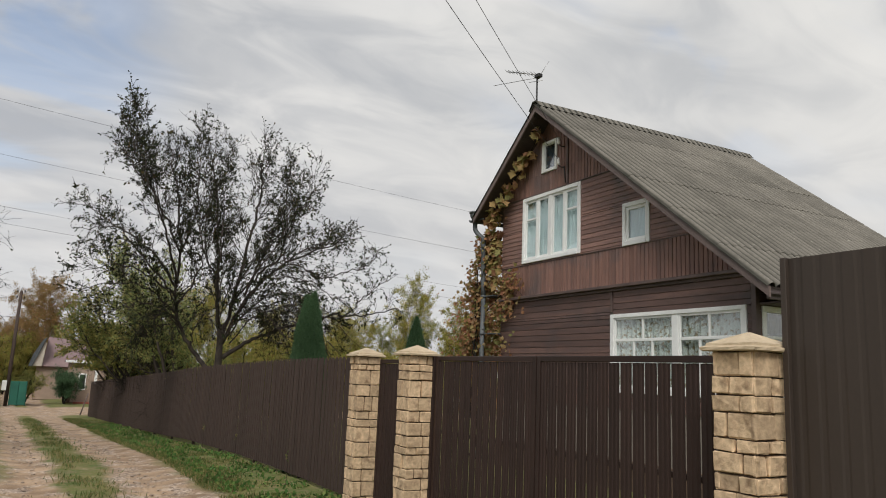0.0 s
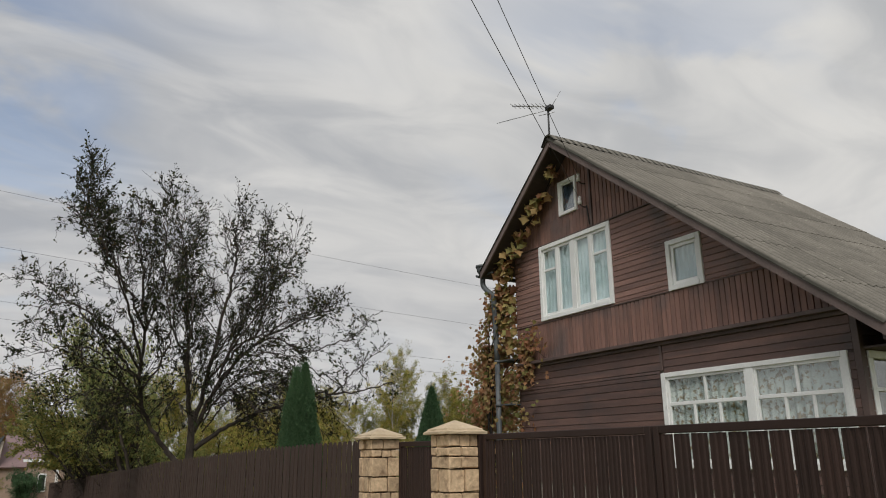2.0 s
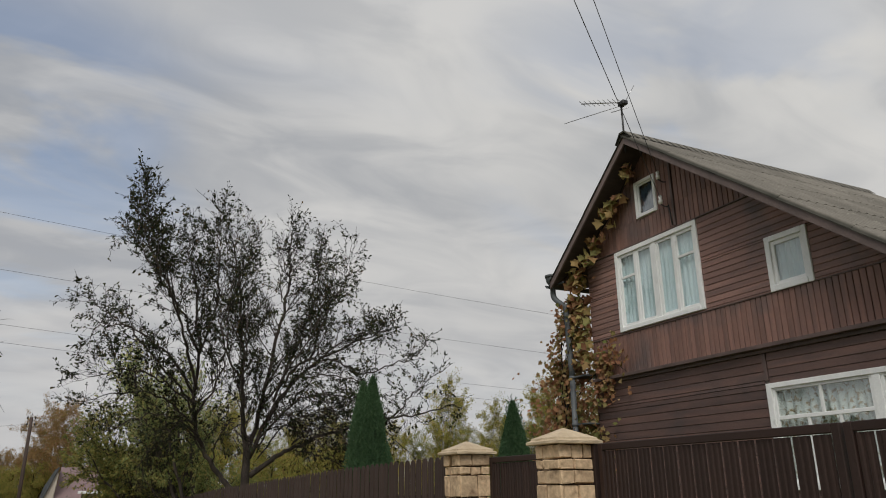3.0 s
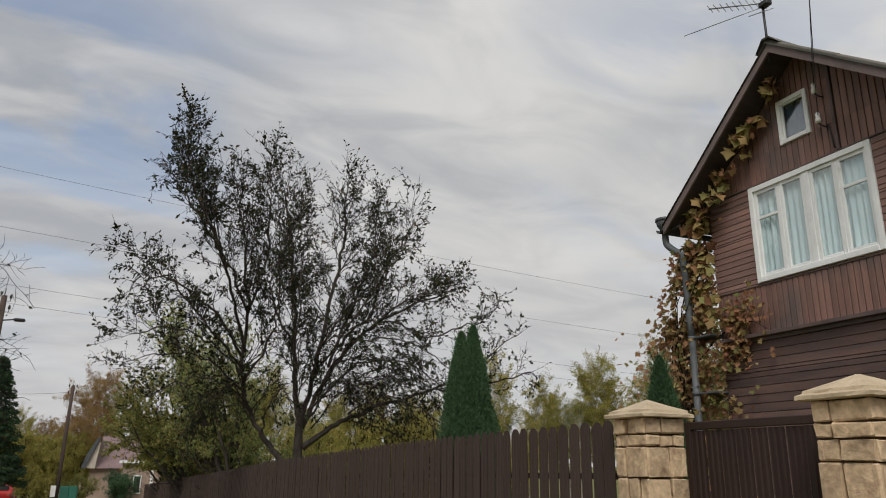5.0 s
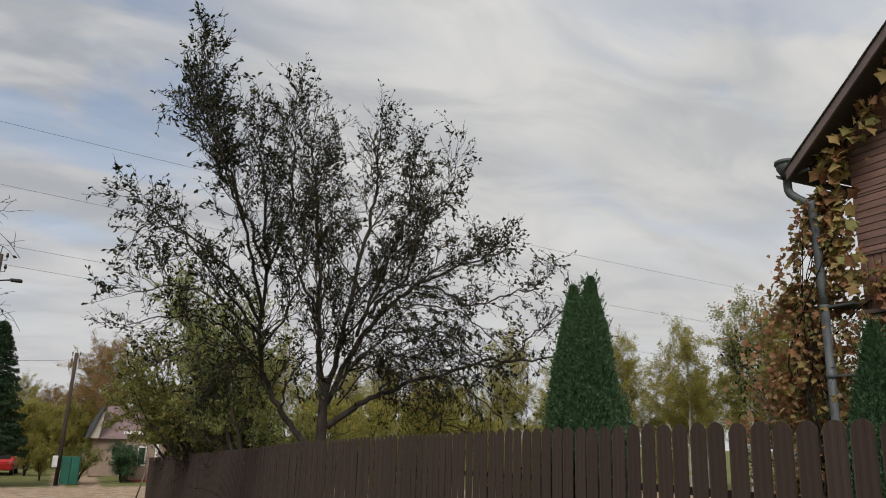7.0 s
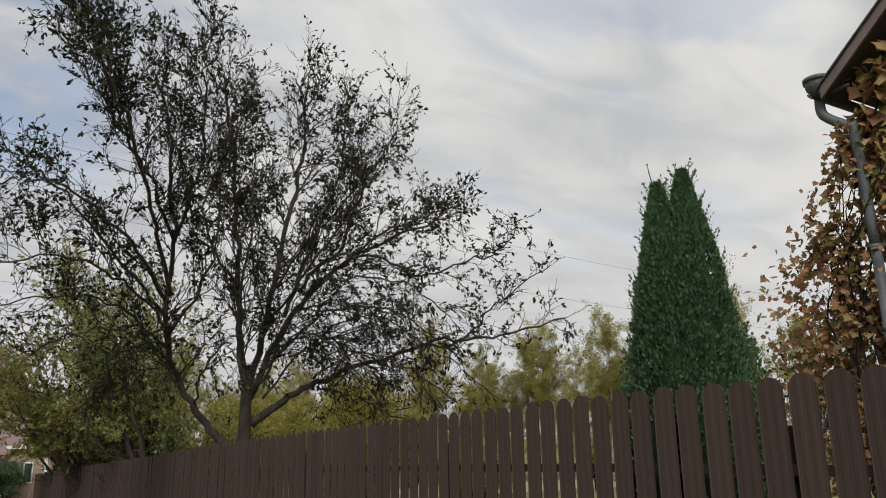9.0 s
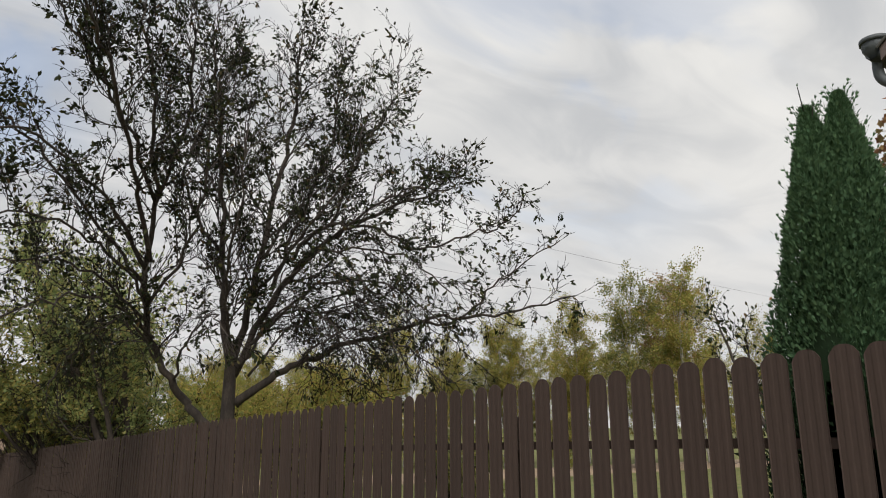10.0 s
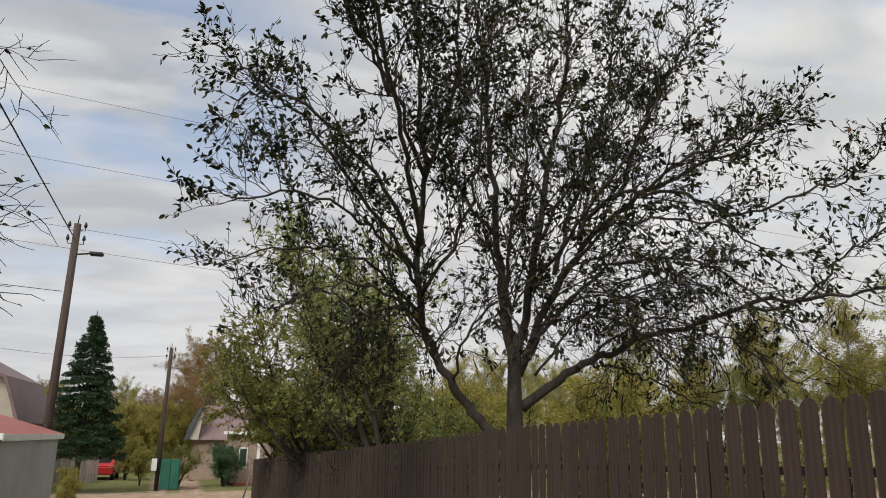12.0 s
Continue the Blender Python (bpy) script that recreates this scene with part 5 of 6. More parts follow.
def build_spruce(x, y, z0, height, radius):
    rng = np.random.default_rng(77)
    root = empty("spruce", x, y, z0)
    tagged(root, "tall dark green spruce beside the lane", "conifer")
    Tubes().add([(0, 0, 0), (0, 0, height * 0.6), (0, 0, height)], [0.14, 0.08, 0.015], 8).part("trunk", M_BARK, root)
    wood, spots = Tubes(), []
    z = height * 0.225
    while z < height * 0.985:
        k = max(0.0, (z / height - 0.2) / 0.8)
        reach = radius * (1 - k) ** 0.78 + 0.06
        for _ in range(8):
            a = rng.random() * 6.283
            L = reach * rng.uniform(0.72, 1.12)
            c, s_ = math.cos(a), math.sin(a)
            pts = [Vector((0, 0, z)), Vector((c * L * 0.5, s_ * L * 0.5, z - 0.10 * L)), Vector((c * L, s_ * L, z - 0.16 * L))]
            wood.add(pts, [0.018, 0.01, 0.004], 3)
            for _ in range(int(20 + 130 * L)):
                t = rng.random() ** 0.45
                w = 0.05 + 0.16 * L * (1 - abs(2 * t - 1.2))
                p = pts[0].lerp(pts[2], t) + Vector((-s_, c, 0)) * rng.normal(0, max(0.03, w)) + Vector((0, 0, rng.normal(-0.07, 0.05)))
                spots.append((p, (c, s_, -0.15)))
        z += 0.145 * height / 7
    tagged(wood.part("branches", M_TWIG, root), kind="stuff")
    leaves_mesh("needles", spots, 0.105, L_SPRUCE, root, rng, "spray", 0.25)


build_spruce(-5.75, 50.0, ground_z(50), 8.5, 2.0)


# ---------------------------------------------------------------- the large apple tree
def build_apple():
    y = 19.4
    root = empty("apple_tree", 3.68, y, ground_z(y))
    tagged(root, "large old apple tree with several trunks and thin autumn leaves", "tree")
    o = Vector((3.68, y, ground_z(y)))
    g = Grower(42, (1.15, 0.46, 0.15), (0.138, 0.092, 0.08), spread=0.72, rise=0.24, leaf_gap=0.13, top=3, leaf_from=2, crook=0.22, cluster=2)

    def limb(pts, r0, r1, bare=0.25, scale=1.0, rise=None):
        pts = [Vector(p) - o for p in pts]
        g.limb(pts, r0 * 0.66, r1 * 1.1, bare, 6, scale, rise=rise)
        # a leafy upright leader goes on from high limbs
        if pts[-1].z > 6.4:
            g.limb([pts[-1], pts[-1] + Vector((0.03, -0.05, 0.4)), pts[-1] + Vector((0.02, -0.12, 0.85))], r1, 0.004, 0.0, 4, 0.38)

    z0 = ground_z(y)
    g.wood.add([Vector(p) - o for p in ((3.70, y, z0 - 0.1), (3.68, y, 0.6), (3.67, y, 1.6), (3.67, y, 2.3), (3.66, y, 2.7))], [0.17, 0.12, 0.10, 0.082, 0.055], 10)
    # centre and right limbs
    limb(((3.66, 19.4, 2.0), (3.52, 19.4, 3.3), (3.40, 19.5, 4.9), (3.2, 19.2, 6.1), (2.95, 18.9, 7.0)), 0.11, 0.016, 0.12)
    limb(((3.68, 19.4, 2.1), (4.02, 19.5, 3.8), (4.30, 19.4, 5.5), (4.40, 19.2, 6.5), (4.25, 18.8, 7.15)), 0.10, 0.016, 0.12)
    limb(((3.72, 19.4, 2.2), (4.28, 19.2, 3.5), (5.0, 18.8, 4.35), (5.9, 18.4, 4.9), (6.65, 18.1, 5.2)), 0.09, 0.012, 0.12, 0.85)
    limb(((4.9, 18.85, 4.5), (5.2, 18.5, 5.6), (5.4, 18.1, 6.1), (5.5, 17.9, 6.4)), 0.045, 0.009, 0.15, 0.5)
    limb(((4.2, 19.3, 3.5), (4.8, 19.6, 5.0), (5.2, 19.5, 6.2), (5.15, 19.2, 6.9)), 0.055, 0.013, 0.12, 0.85)
    limb(((3.76, 19.4, 1.8), (4.4, 19.2, 2.28), (5.16, 19.0, 2.63), (6.27, 18.4, 3.05), (6.9, 17.4, 3.1), (7.45, 16.2, 3.25)), 0.11, 0.009, 0.25, 0.5, -0.12)
    limb(((6.3, 18.35, 3.05), (6.6, 17.8, 3.05), (6.83, 17.4, 3.45), (7.0, 17.0, 3.7), (7.3, 16.3, 4.05)), 0.035, 0.007, 0.35, 0.28, 0.15)
    limb(((4.3, 19.0, 3.9), (4.68, 18.6, 4.4), (5.33, 18.2, 4.35), (5.92, 17.8, 4.05), (6.48, 17.3, 4.27), (6.87, 17.0, 4.4), (7.1, 16.7, 4.85)), 0.05, 0.007, 0.2, 0.42, 0.05)
    limb(((4.6, 18.9, 4.0), (5.4, 18.2, 4.8), (6.0, 17.6, 5.0), (6.35, 17.3, 5.15)), 0.04, 0.009, 0.15, 0.6, 0.1)
    limb(((2.36, 19.0, 4.5), (1.7, 18.5, 5.5), (1.1, 18.1, 6.2), (0.65, 17.9, 6.7)), 0.045, 0.010, 0.12, 0.85)
    limb(((1.8, 18.6, 5.3), (1.4, 18.5, 6.2), (1.0, 18.3, 6.9), (0.75, 18.2, 7.3)), 0.035, 0.009, 0.1, 0.7)
    limb(((2.45, 19.4, 3.2), (1.7, 18.9, 3.8), (0.9, 18.5, 3.95), (0.2, 18.2, 3.75)), 0.04, 0.009, 0.15, 0.75)
    limb(((2.6, 19.5, 2.7), (1.9, 19.0, 3.05), (1.2, 18.7, 3.0), (0.6, 18.5, 2.7)), 0.035, 0.009, 0.15, 0.7)
    # arching, drooping boughs low on the garden side
    limb(((3.85, 19.3, 2.6), (4.7, 18.8, 3.5), (5.6, 18.3, 3.55), (6.5, 17.9, 2.9)), 0.045, 0.009, 0.15, 0.8, -0.15)
    limb(((3.9, 19.3, 2.8), (4.5, 18.6, 3.9), (5.5, 18.0, 4.0), (6.3, 17.6, 3.4)), 0.04, 0.009, 0.15, 0.8, -0.15)
    limb(((3.8, 19.4, 2.4), (4.5, 19.9, 3.2), (5.4, 20.2, 3.3), (6.4, 20.3, 2.7)), 0.04, 0.009, 0.15, 0.8, -0.15)
    limb(((4.75, 19.2, 2.40), (5.3, 19.4, 2.3), (5.9, 19.3, 2.1), (6.6, 19.1, 1.7)), 0.03, 0.008, 0.15, 0.45, -0.15)
    limb(((4.6, 19.0, 2.5), (5.2, 18.6, 2.9), (5.9, 18.2, 2.6), (6.5, 17.8, 2.1)), 0.03, 0.008, 0.1, 0.38, -0.12)
    limb(((3.9, 19.3, 2.2), (4.4, 18.9, 2.9), (5.0, 18.7, 2.7), (5.6, 18.6, 2.1)), 0.03, 0.008, 0.1, 0.45, -0.12)
    limb(((3.75, 19.3, 2.3), (4.1, 18.7, 3.1), (4.6, 18.3, 3.0), (5.1, 18.1, 2.4)), 0.03, 0.008, 0.1, 0.5, -0.1)
    limb(((2.75, 19.6, 2.3), (2.2, 19.2, 2.9), (1.7, 19.0, 2.6), (1.3, 18.9, 2.0)), 0.03, 0.008, 0.1, 0.8, -0.12)
    limb(((2.9, 19.6, 2.1), (3.0, 18.9, 2.8), (3.1, 18.4, 2.9), (3.2, 18.0, 2.5)), 0.03, 0.008, 0.1, 0.7, -0.08)
    limb(((3.6, 19.3, 2.7), (3.3, 18.6, 3.6), (3.2, 17.9, 4.3), (3.1, 17.5, 5.2)), 0.045, 0.010, 0.15)
    limb(((3.95, 19.4, 3.3), (4.4, 18.5, 4.3), (4.7, 17.8, 5.0), (4.8, 17.5, 5.7)), 0.04, 0.010, 0.15)
    # second trunk that leans to the lane, with its limbs
    limb(((3.62, 19.4, 1.3), (3.2, 19.6, 1.75), (2.72, 19.6, 2.4), (2.42, 19.4, 3.3), (2.34, 19.0, 4.7), (2.1, 18.4, 5.8), (1.8, 18.0, 6.5)), 0.12, 0.014, 0.3)
    limb(((2.40, 19.2, 3.7), (2.0, 18.6, 4.6), (1.45, 17.6, 5.6), (1.0, 16.9, 6.1), (0.75, 16.3, 6.5)), 0.06, 0.010, 0.2, 0.75)
    limb(((2.38, 19.3, 3.6), (1.75, 18.8, 4.3), (1.1, 18.3, 4.7), (0.5, 17.9, 4.8), (0.05, 17.8, 4.65)), 0.05, 0.009, 0.2, 0.6, 0.0)
    limb(((2.36, 19.3, 3.4), (1.6, 18.9, 4.1), (0.8, 18.5, 4.85), (0.3, 18.3, 5.15), (-0.15, 18.2, 5.4)), 0.045, 0.008, 0.2, 0.5, 0.05)
    limb(((2.5, 19.5, 2.9), (1.7, 19.4, 3.5), (0.9, 19.4, 3.6), (0.1, 19.4, 3.35)), 0.04, 0.007, 0.25, 0.5)
    limb(((2.36, 19.1, 4.4), (2.6, 18.6, 5.6), (2.5, 18.2, 6.5), (2.4, 18.0, 7.0)), 0.045, 0.010, 0.12)
    limb(((3.45, 19.5, 4.0), (3.0, 20.2, 5.2), (3.3, 20.4, 6.3), (3.55, 20.0, 7.2)), 0.045, 0.010, 0.12)
    limb(((4.1, 19.45, 4.0), (4.8, 20.0, 5.0), (5.4, 20.0, 5.7), (5.6, 19.7, 6.2)), 0.045, 0.010, 0.12, 0.8)
    limb(((2.45, 19.4, 3.1), (2.9, 18.8, 4.2), (2.8, 18.2, 5.2), (2.75, 17.8, 5.9)), 0.04, 0.010, 0.12)
    # fine bare shoots that arch out from the middle and hang on the garden side
    for k in range(6):
        a, b = g.rng.random(), g.rng.random()
        p = Vector((3.9 + 0.9 * a, 19.3 - 0.3 * a, 2.7 + 1.5 * b))
        q = Vector((5.2 + 1.9 * g.rng.random(), 19.6 - 2.6 * g.rng.random(), 1.9 + 0.5 * b + 0.5 * g.rng.random()))
        m = p.lerp(q, 0.5) + Vector((0, 0, 0.75))
        limb((p, p.lerp(m, 0.55) + Vector((0, 0, 0.12)), m, m.lerp(q, 0.6) + Vector((0, 0, 0.12)), q), 0.022, 0.006, 0.15, 0.28, -0.12)

    def keep(q):
        # leaves stay in tufts, fuller in the top and the outer shoots, few in the bare middle
        out = math.hypot(q.x + 0.3, q.y) / 3.0
        return noise.noise((q.x * 3.7, q.y * 3.7, q.z * 3.7)) > 0.18 - 0.030 * min(q.z, 7.0) - 0.19 * min(out, 1.3) + (0.34 if q.x > 0.4 and q.z < 3.2 else 0.22 if q.x > 0.4 and q.z < 3.9 and q.x + q.y * 0.2 < 2.9 else 0.0)

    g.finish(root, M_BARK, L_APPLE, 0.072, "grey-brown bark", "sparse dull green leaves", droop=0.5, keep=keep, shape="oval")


build_apple()


def bushy(name, label, x, y, seed, height, radius, leaf, size, stems, lengths, every, bark, base=None, group="", gap=0.07, cluster=2, lean=(0, 0), rise=0.2, category="tree", clear=None):
    """A tree or shrub of several stems with a full, uneven crown."""
    z0 = ground_z(y) if base is None else base
    root = empty(name, x, y, z0)
    tagged(root, label, category, group)
    g = Grower(seed, lengths, every, spread=0.9, rise=rise, leaf_gap=gap, top=len(lengths), leaf_from=2, crook=0.25, cluster=cluster)
    for k in range(stems):
        a = 2 * math.pi * (k + g.rng.random() * 0.6) / stems
        rr = radius * g.rng.uniform(0.35, 0.75) * (0.3 if stems == 1 else 1)
        hh = height * g.rng.uniform(0.72, 1.0)
        c, s = math.cos(a), math.sin(a)
        g.limb([(0, 0, 0), (c * rr * 0.3 + lean[0] * 0.3, s * rr * 0.3 + lean[1] * 0.3, hh * 0.35), (c * rr * 0.75 + lean[0] * 0.8, s * rr * 0.75 + lean[1] * 0.8, hh * 0.7), (c * rr + lean[0], s * rr + lean[1], hh * 0.92)], 0.02 + 0.012 * height, 0.012, 0.18, 5)
    # leaves keep clear of the fence
    keep = None if clear is None else (lambda q: q.z + z0 > clear or q.x + x > fence_x(q.y + y) + 0.15)
    return g.finish(root, bark, leaf, size, keep=keep, shape="oval")


# small green trees that lean over the fence farther along the lane
bushy("plum_tree", "leafy dull green plum tree leaning over the fence", 3.3, 23.8, 51, 6.0, 2.1, L_PLUM, 0.075, 7, (1.2, 0.6, 0.28), (0.21, 0.14, 0.12), M_BARK, lean=(-1.3, 0.3), gap=0.07, cluster=2, clear=1.6)
bushy("plum_tree", "leafy dull green plum tree leaning over the fence", 2.9, 28.5, 52, 5.0, 2.0, L_GREEN, 0.085, 7, (1.3, 0.65, 0.3), (0.22, 0.15, 0.13), M_BARK, lean=(-1.1, -0.3), gap=0.065, cluster=2, clear=1.4)
bushy("plum_tree", "leafy dull green plum tree at the fence corner", 3.0, 35.0, 53, 4.6, 2.0, L_GREEN, 0.11, 6, (1.4, 0.7), (0.22, 0.14), M_BARK, lean=(-1.2, 0), cluster=6, clear=1.2)
bushy("apple_tree", "young apple tree with thin leaves behind the house", 11.6, 15.7, 54, 4.3, 1.7, L_APPLE, 0.09, 5, (1.0, 0.45, 0.22), (0.3, 0.18, 0.14), M_BARK, gap=0.10, cluster=1)
bushy("apple_tree", "thin-leaved apple tree behind the house", 15.5, 5.9, 55, 6.6, 2.2, L_APPLE, 0.10, 6, (1.2, 0.5, 0.25), (0.3, 0.2, 0.15), M_BARK, gap=0.10, cluster=1)
bushy("bare_tree", "nearly bare grey tree on the far side of the lane", -2.9, 17.0, 56, 5.5, 2.0, L_APPLE, 0.07, 7, (1.25, 0.6, 0.35), (0.24, 0.14, 0.11), M_TWIG, gap=0.8, cluster=1, rise=0.0)
shrub = bushy("garden_shrub", "dense yellowing shrub in the gardens", 8.5, 26.0, 57, 3.6, 1.6, L_YELLOW, 0.075, 7, (0.9, 0.4), (0.16, 0.10), M_TWIG, group="garden shrubs", cluster=6, category="shrub")
for k, (x, y, s, a) in enumerate(((6.2, 30, 1.0, 40), (10.0, 38, 1.2, 300), (5.0, 37, 1.2, 150), (13, 42, 1.3, 10), (17.5, 40, 1.1, 200), (22, 43, 1.1, 70), (27, 38, 0.9, 120), (12.0, 33, 0.9, 100))):
    c = copy_thing(shrub, pose(x, y, ground_z(y), 0, 0, a))
    c.scale = (s, s, s)
bush2 = bushy("green_shrub", "dense dull green shrub behind the fence", 4.6, 24.5, 58, 2.6, 1.5, L_GREEN, 0.07, 7, (0.8, 0.4), (0.15, 0.10), M_TWIG, group="green shrubs", cluster=6, category="shrub")
for k, (x, y, s, a) in enumerate(((6.5, 22.5, 0.9, 50), (5.2, 28.5, 1.1, 130), (9.5, 22.0, 0.8, 210), (4.0, 33.0, 1.2, 300), (-1.4, 53.2, 0.85, 20))):
    c = copy_thing(bush2, pose(x, y, ground_z(y), 0, 0, a))
    c.scale = (s, s, s)

bushy("round_bush", "round dark bluish-green bush before the cabin", 0.9, 53.2, 59, 2.2, 1.0, L_THUJA, 0.075, 8, (0.7, 0.35), (0.13, 0.09), M_TWIG, cluster=7, category="shrub")


def birch(name, label, seed, height, leaf, group):
    root = empty(name, 0, 0, 0)
    tagged(root, label, "tree", group)
    g = Grower(seed, (height * 0.24, height * 0.12), (0.36, 0.22), spread=0.95, rise=0.12, leaf_gap=0.14, top=2, leaf_from=1, crook=0.22, cluster=15)
    g.limb([(0, 0, 0), (0.1, 0.05, height * 0.3), (-0.08, 0.1, height * 0.65), (0.05, 0, height * 0.95)], 0.16, 0.02, 0.28, 7)
    g.limb([(0.08, 0.02, height * 0.25), (0.6, 0.3, height * 0.55), (0.85, 0.4, height * 0.82)], 0.09, 0.02, 0.3, 6)
    return g.finish(root, M_BIRCH, leaf, 0.105, droop=0.7)


b1 = birch("birch", "birch with thin yellow-green autumn leaves", 61, 10.5, L_YELLOW, "birches beyond the gardens")
b2 = birch("birch", "birch with rusty autumn leaves", 62, 11.5, L_RUST, "rusty birches at the wood's edge")
b3 = birch("birch", "green birch at the wood's edge", 63, 9.5, L_GREEN, "green birches at the wood's edge")
first = {b1: (37.9, 38.6, 1.1), b2: (-6.0, 92.0, 0.62), b3: (36.0, 41.0, 1.2)}
for ob, (x, y, s) in first.items():
    ob.matrix_basis = pose(x, y, ground_z(y))
    ob.scale = (s, s, s)
for x, y, s in ((34.8, 45.0, 0.97), (33.0, 49.5, 0.95), (29.0, 52.0, 0.8), (43.0, 44.0, 1.12), (-0.8, 68.0, 0.85), (-2.3, 74.0, 0.8)):
    c = copy_thing(b1 if 0 < x < 35 else b2, pose(x, y, ground_z(y), 0, 0, x * 37 % 360))
    c.scale = (s, s, s)
rng = random.Random(17)
for k in range(64):
    # an uneven belt that closes the view behind the gardens
    ang = -16 + 80 * (k + rng.random() * 0.7) / 64
    dist = rng.uniform(52, 68) if ang > 8 else rng.uniform(80, 105)
    x, y = dist * math.sin(radians(ang)), 6 + dist * math.cos(radians(ang))
    src = rng.choice((b1, b2, b2) if ang < 8 else (b1, b1, b3))
    s = rng.uniform(0.55, 0.9) if ang > 8 else rng.uniform(0.42, 0.7)
    c = copy_thing(src, pose(x, y, ground_z(y) - 0.1, rng.uniform(-3, 3), rng.uniform(-3, 3), rng.uniform(0, 360)))
    c.scale = (s, s, s * rng.uniform(0.9, 1.1))
for x, y, s in ((-4.5, 40.5, 0.30), (-5.3, 45.0, 0.36), (-4.2, 37.5, 0.22), (-3.4, 55.5, 0.5), (-4.6, 60.0, 0.7)):
    c = copy_thing(shrub, pose(x, y, ground_z(y), 0, 0, x * 71 % 360))
    c.scale = (s, s, s)
for k in range(26):
    # low yellowing growth at the wood's edge beyond the crossing
    x = -14 + 19 * (k + rng.random()) / 26
    y = rng.uniform(66, 82)
    c = copy_thing(shrub, pose(x, y, ground_z(y), 0, 0, rng.uniform(0, 360)))
    s = rng.uniform(0.9, 1.5)
    c.scale = (s, s, s)

# ---------------------------------------------------------------- across the lane
M_SHEET = mat("galvanised_sheet", (0.44, 0.46, 0.49), (0.32, 0.34, 0.37), 1.2, 0.45, 0.05, 30, metal=0.3, vary=0.1)
M_REDROOF = mat("red_metal_roof", (0.36, 0.10, 0.07), (0.28, 0.08, 0.055), 2.0, 0.55, 0.05)
M_BEIGE = mat("beige_siding", (0.48, 0.43, 0.36), (0.42, 0.37, 0.31), 2.0, 0.8, 0.1)
M_TAN = mat("tan_siding", (0.36, 0.27, 0.21), (0.30, 0.22, 0.17), 2.0, 0.8, 0.1)
M_MAUVE = mat("mauve_metal_roof", (0.20, 0.135, 0.135), (0.16, 0.11, 0.11), 2.0, 0.6, 0.05)
M_GREENP = mat("green_sheet_paint", (0.02, 0.12, 0.085), (0.015, 0.09, 0.065), 2.0, 0.5, 0.05)
M_CARRED = mat("red_car_paint", (0.42, 0.03, 0.03), (0.38, 0.025, 0.025), 2.0, 0.25, 0.0, spec=0.6)
M_TYRE = mat("tyre_rubber", (0.02, 0.02, 0.02), (0.03, 0.03, 0.03), 8, 0.9, 0.1)


def prism(y0, y1, prof):
    """A solid of the profile (x, z), drawn out from y0 to y1."""
    bm = bmesh.new()
    a = [bm.verts.new((x, y0, z)) for x, z in prof]
    b = [bm.verts.new((x, y1, z)) for x, z in prof]
    n = len(prof)
    bm.faces.new(a)
    bm.faces.new(b[::-1])
    for i in range(n):
        bm.faces.new((a[i], b[i], b[(i + 1) % n], a[(i + 1) % n]))
    bmesh.ops.recalc_face_normals(bm, faces=bm.faces)
    return bm


def build_garage():
    z = ground_z(26)
    g = empty("metal_garage", -5.08, 25.2, z)
    tagged(g, "grey sheet-metal garage with a red metal roof beside the lane", "garage")
    part("body", box((-1.9, 0, 0), (1.85, 5.0, 1.98), 0.01), M_SHEET, g)
    for k in range(12):
        part("rib", box((-1.85 + k * 0.32, -0.02, 0.02), (-1.81 + k * 0.32, -0.001, 1.96), 0.004), M_SHEET, g)
    part("roof", prism(-0.15, 5.2, [(-2.1, 1.99), (1.9, 1.99), (1.9, 2.05), (0, 2.62), (-2.1, 2.05)]), M_REDROOF, g, "red metal roof")
    part("fascia", box((-2.1, -0.18, 1.95), (1.92, -0.15, 2.06), 0.004), M_WHITE, g)
    part("fascia", box((1.901, -0.15, 1.93), (1.93, 5.2, 2.045), 0.004), M_WHITE, g)
    part("door_bar", box((1.28, -0.05, 0.75), (1.34, -0.022, 1.65), 0.004), M_WHITE, g, "white door bar")


build_garage()


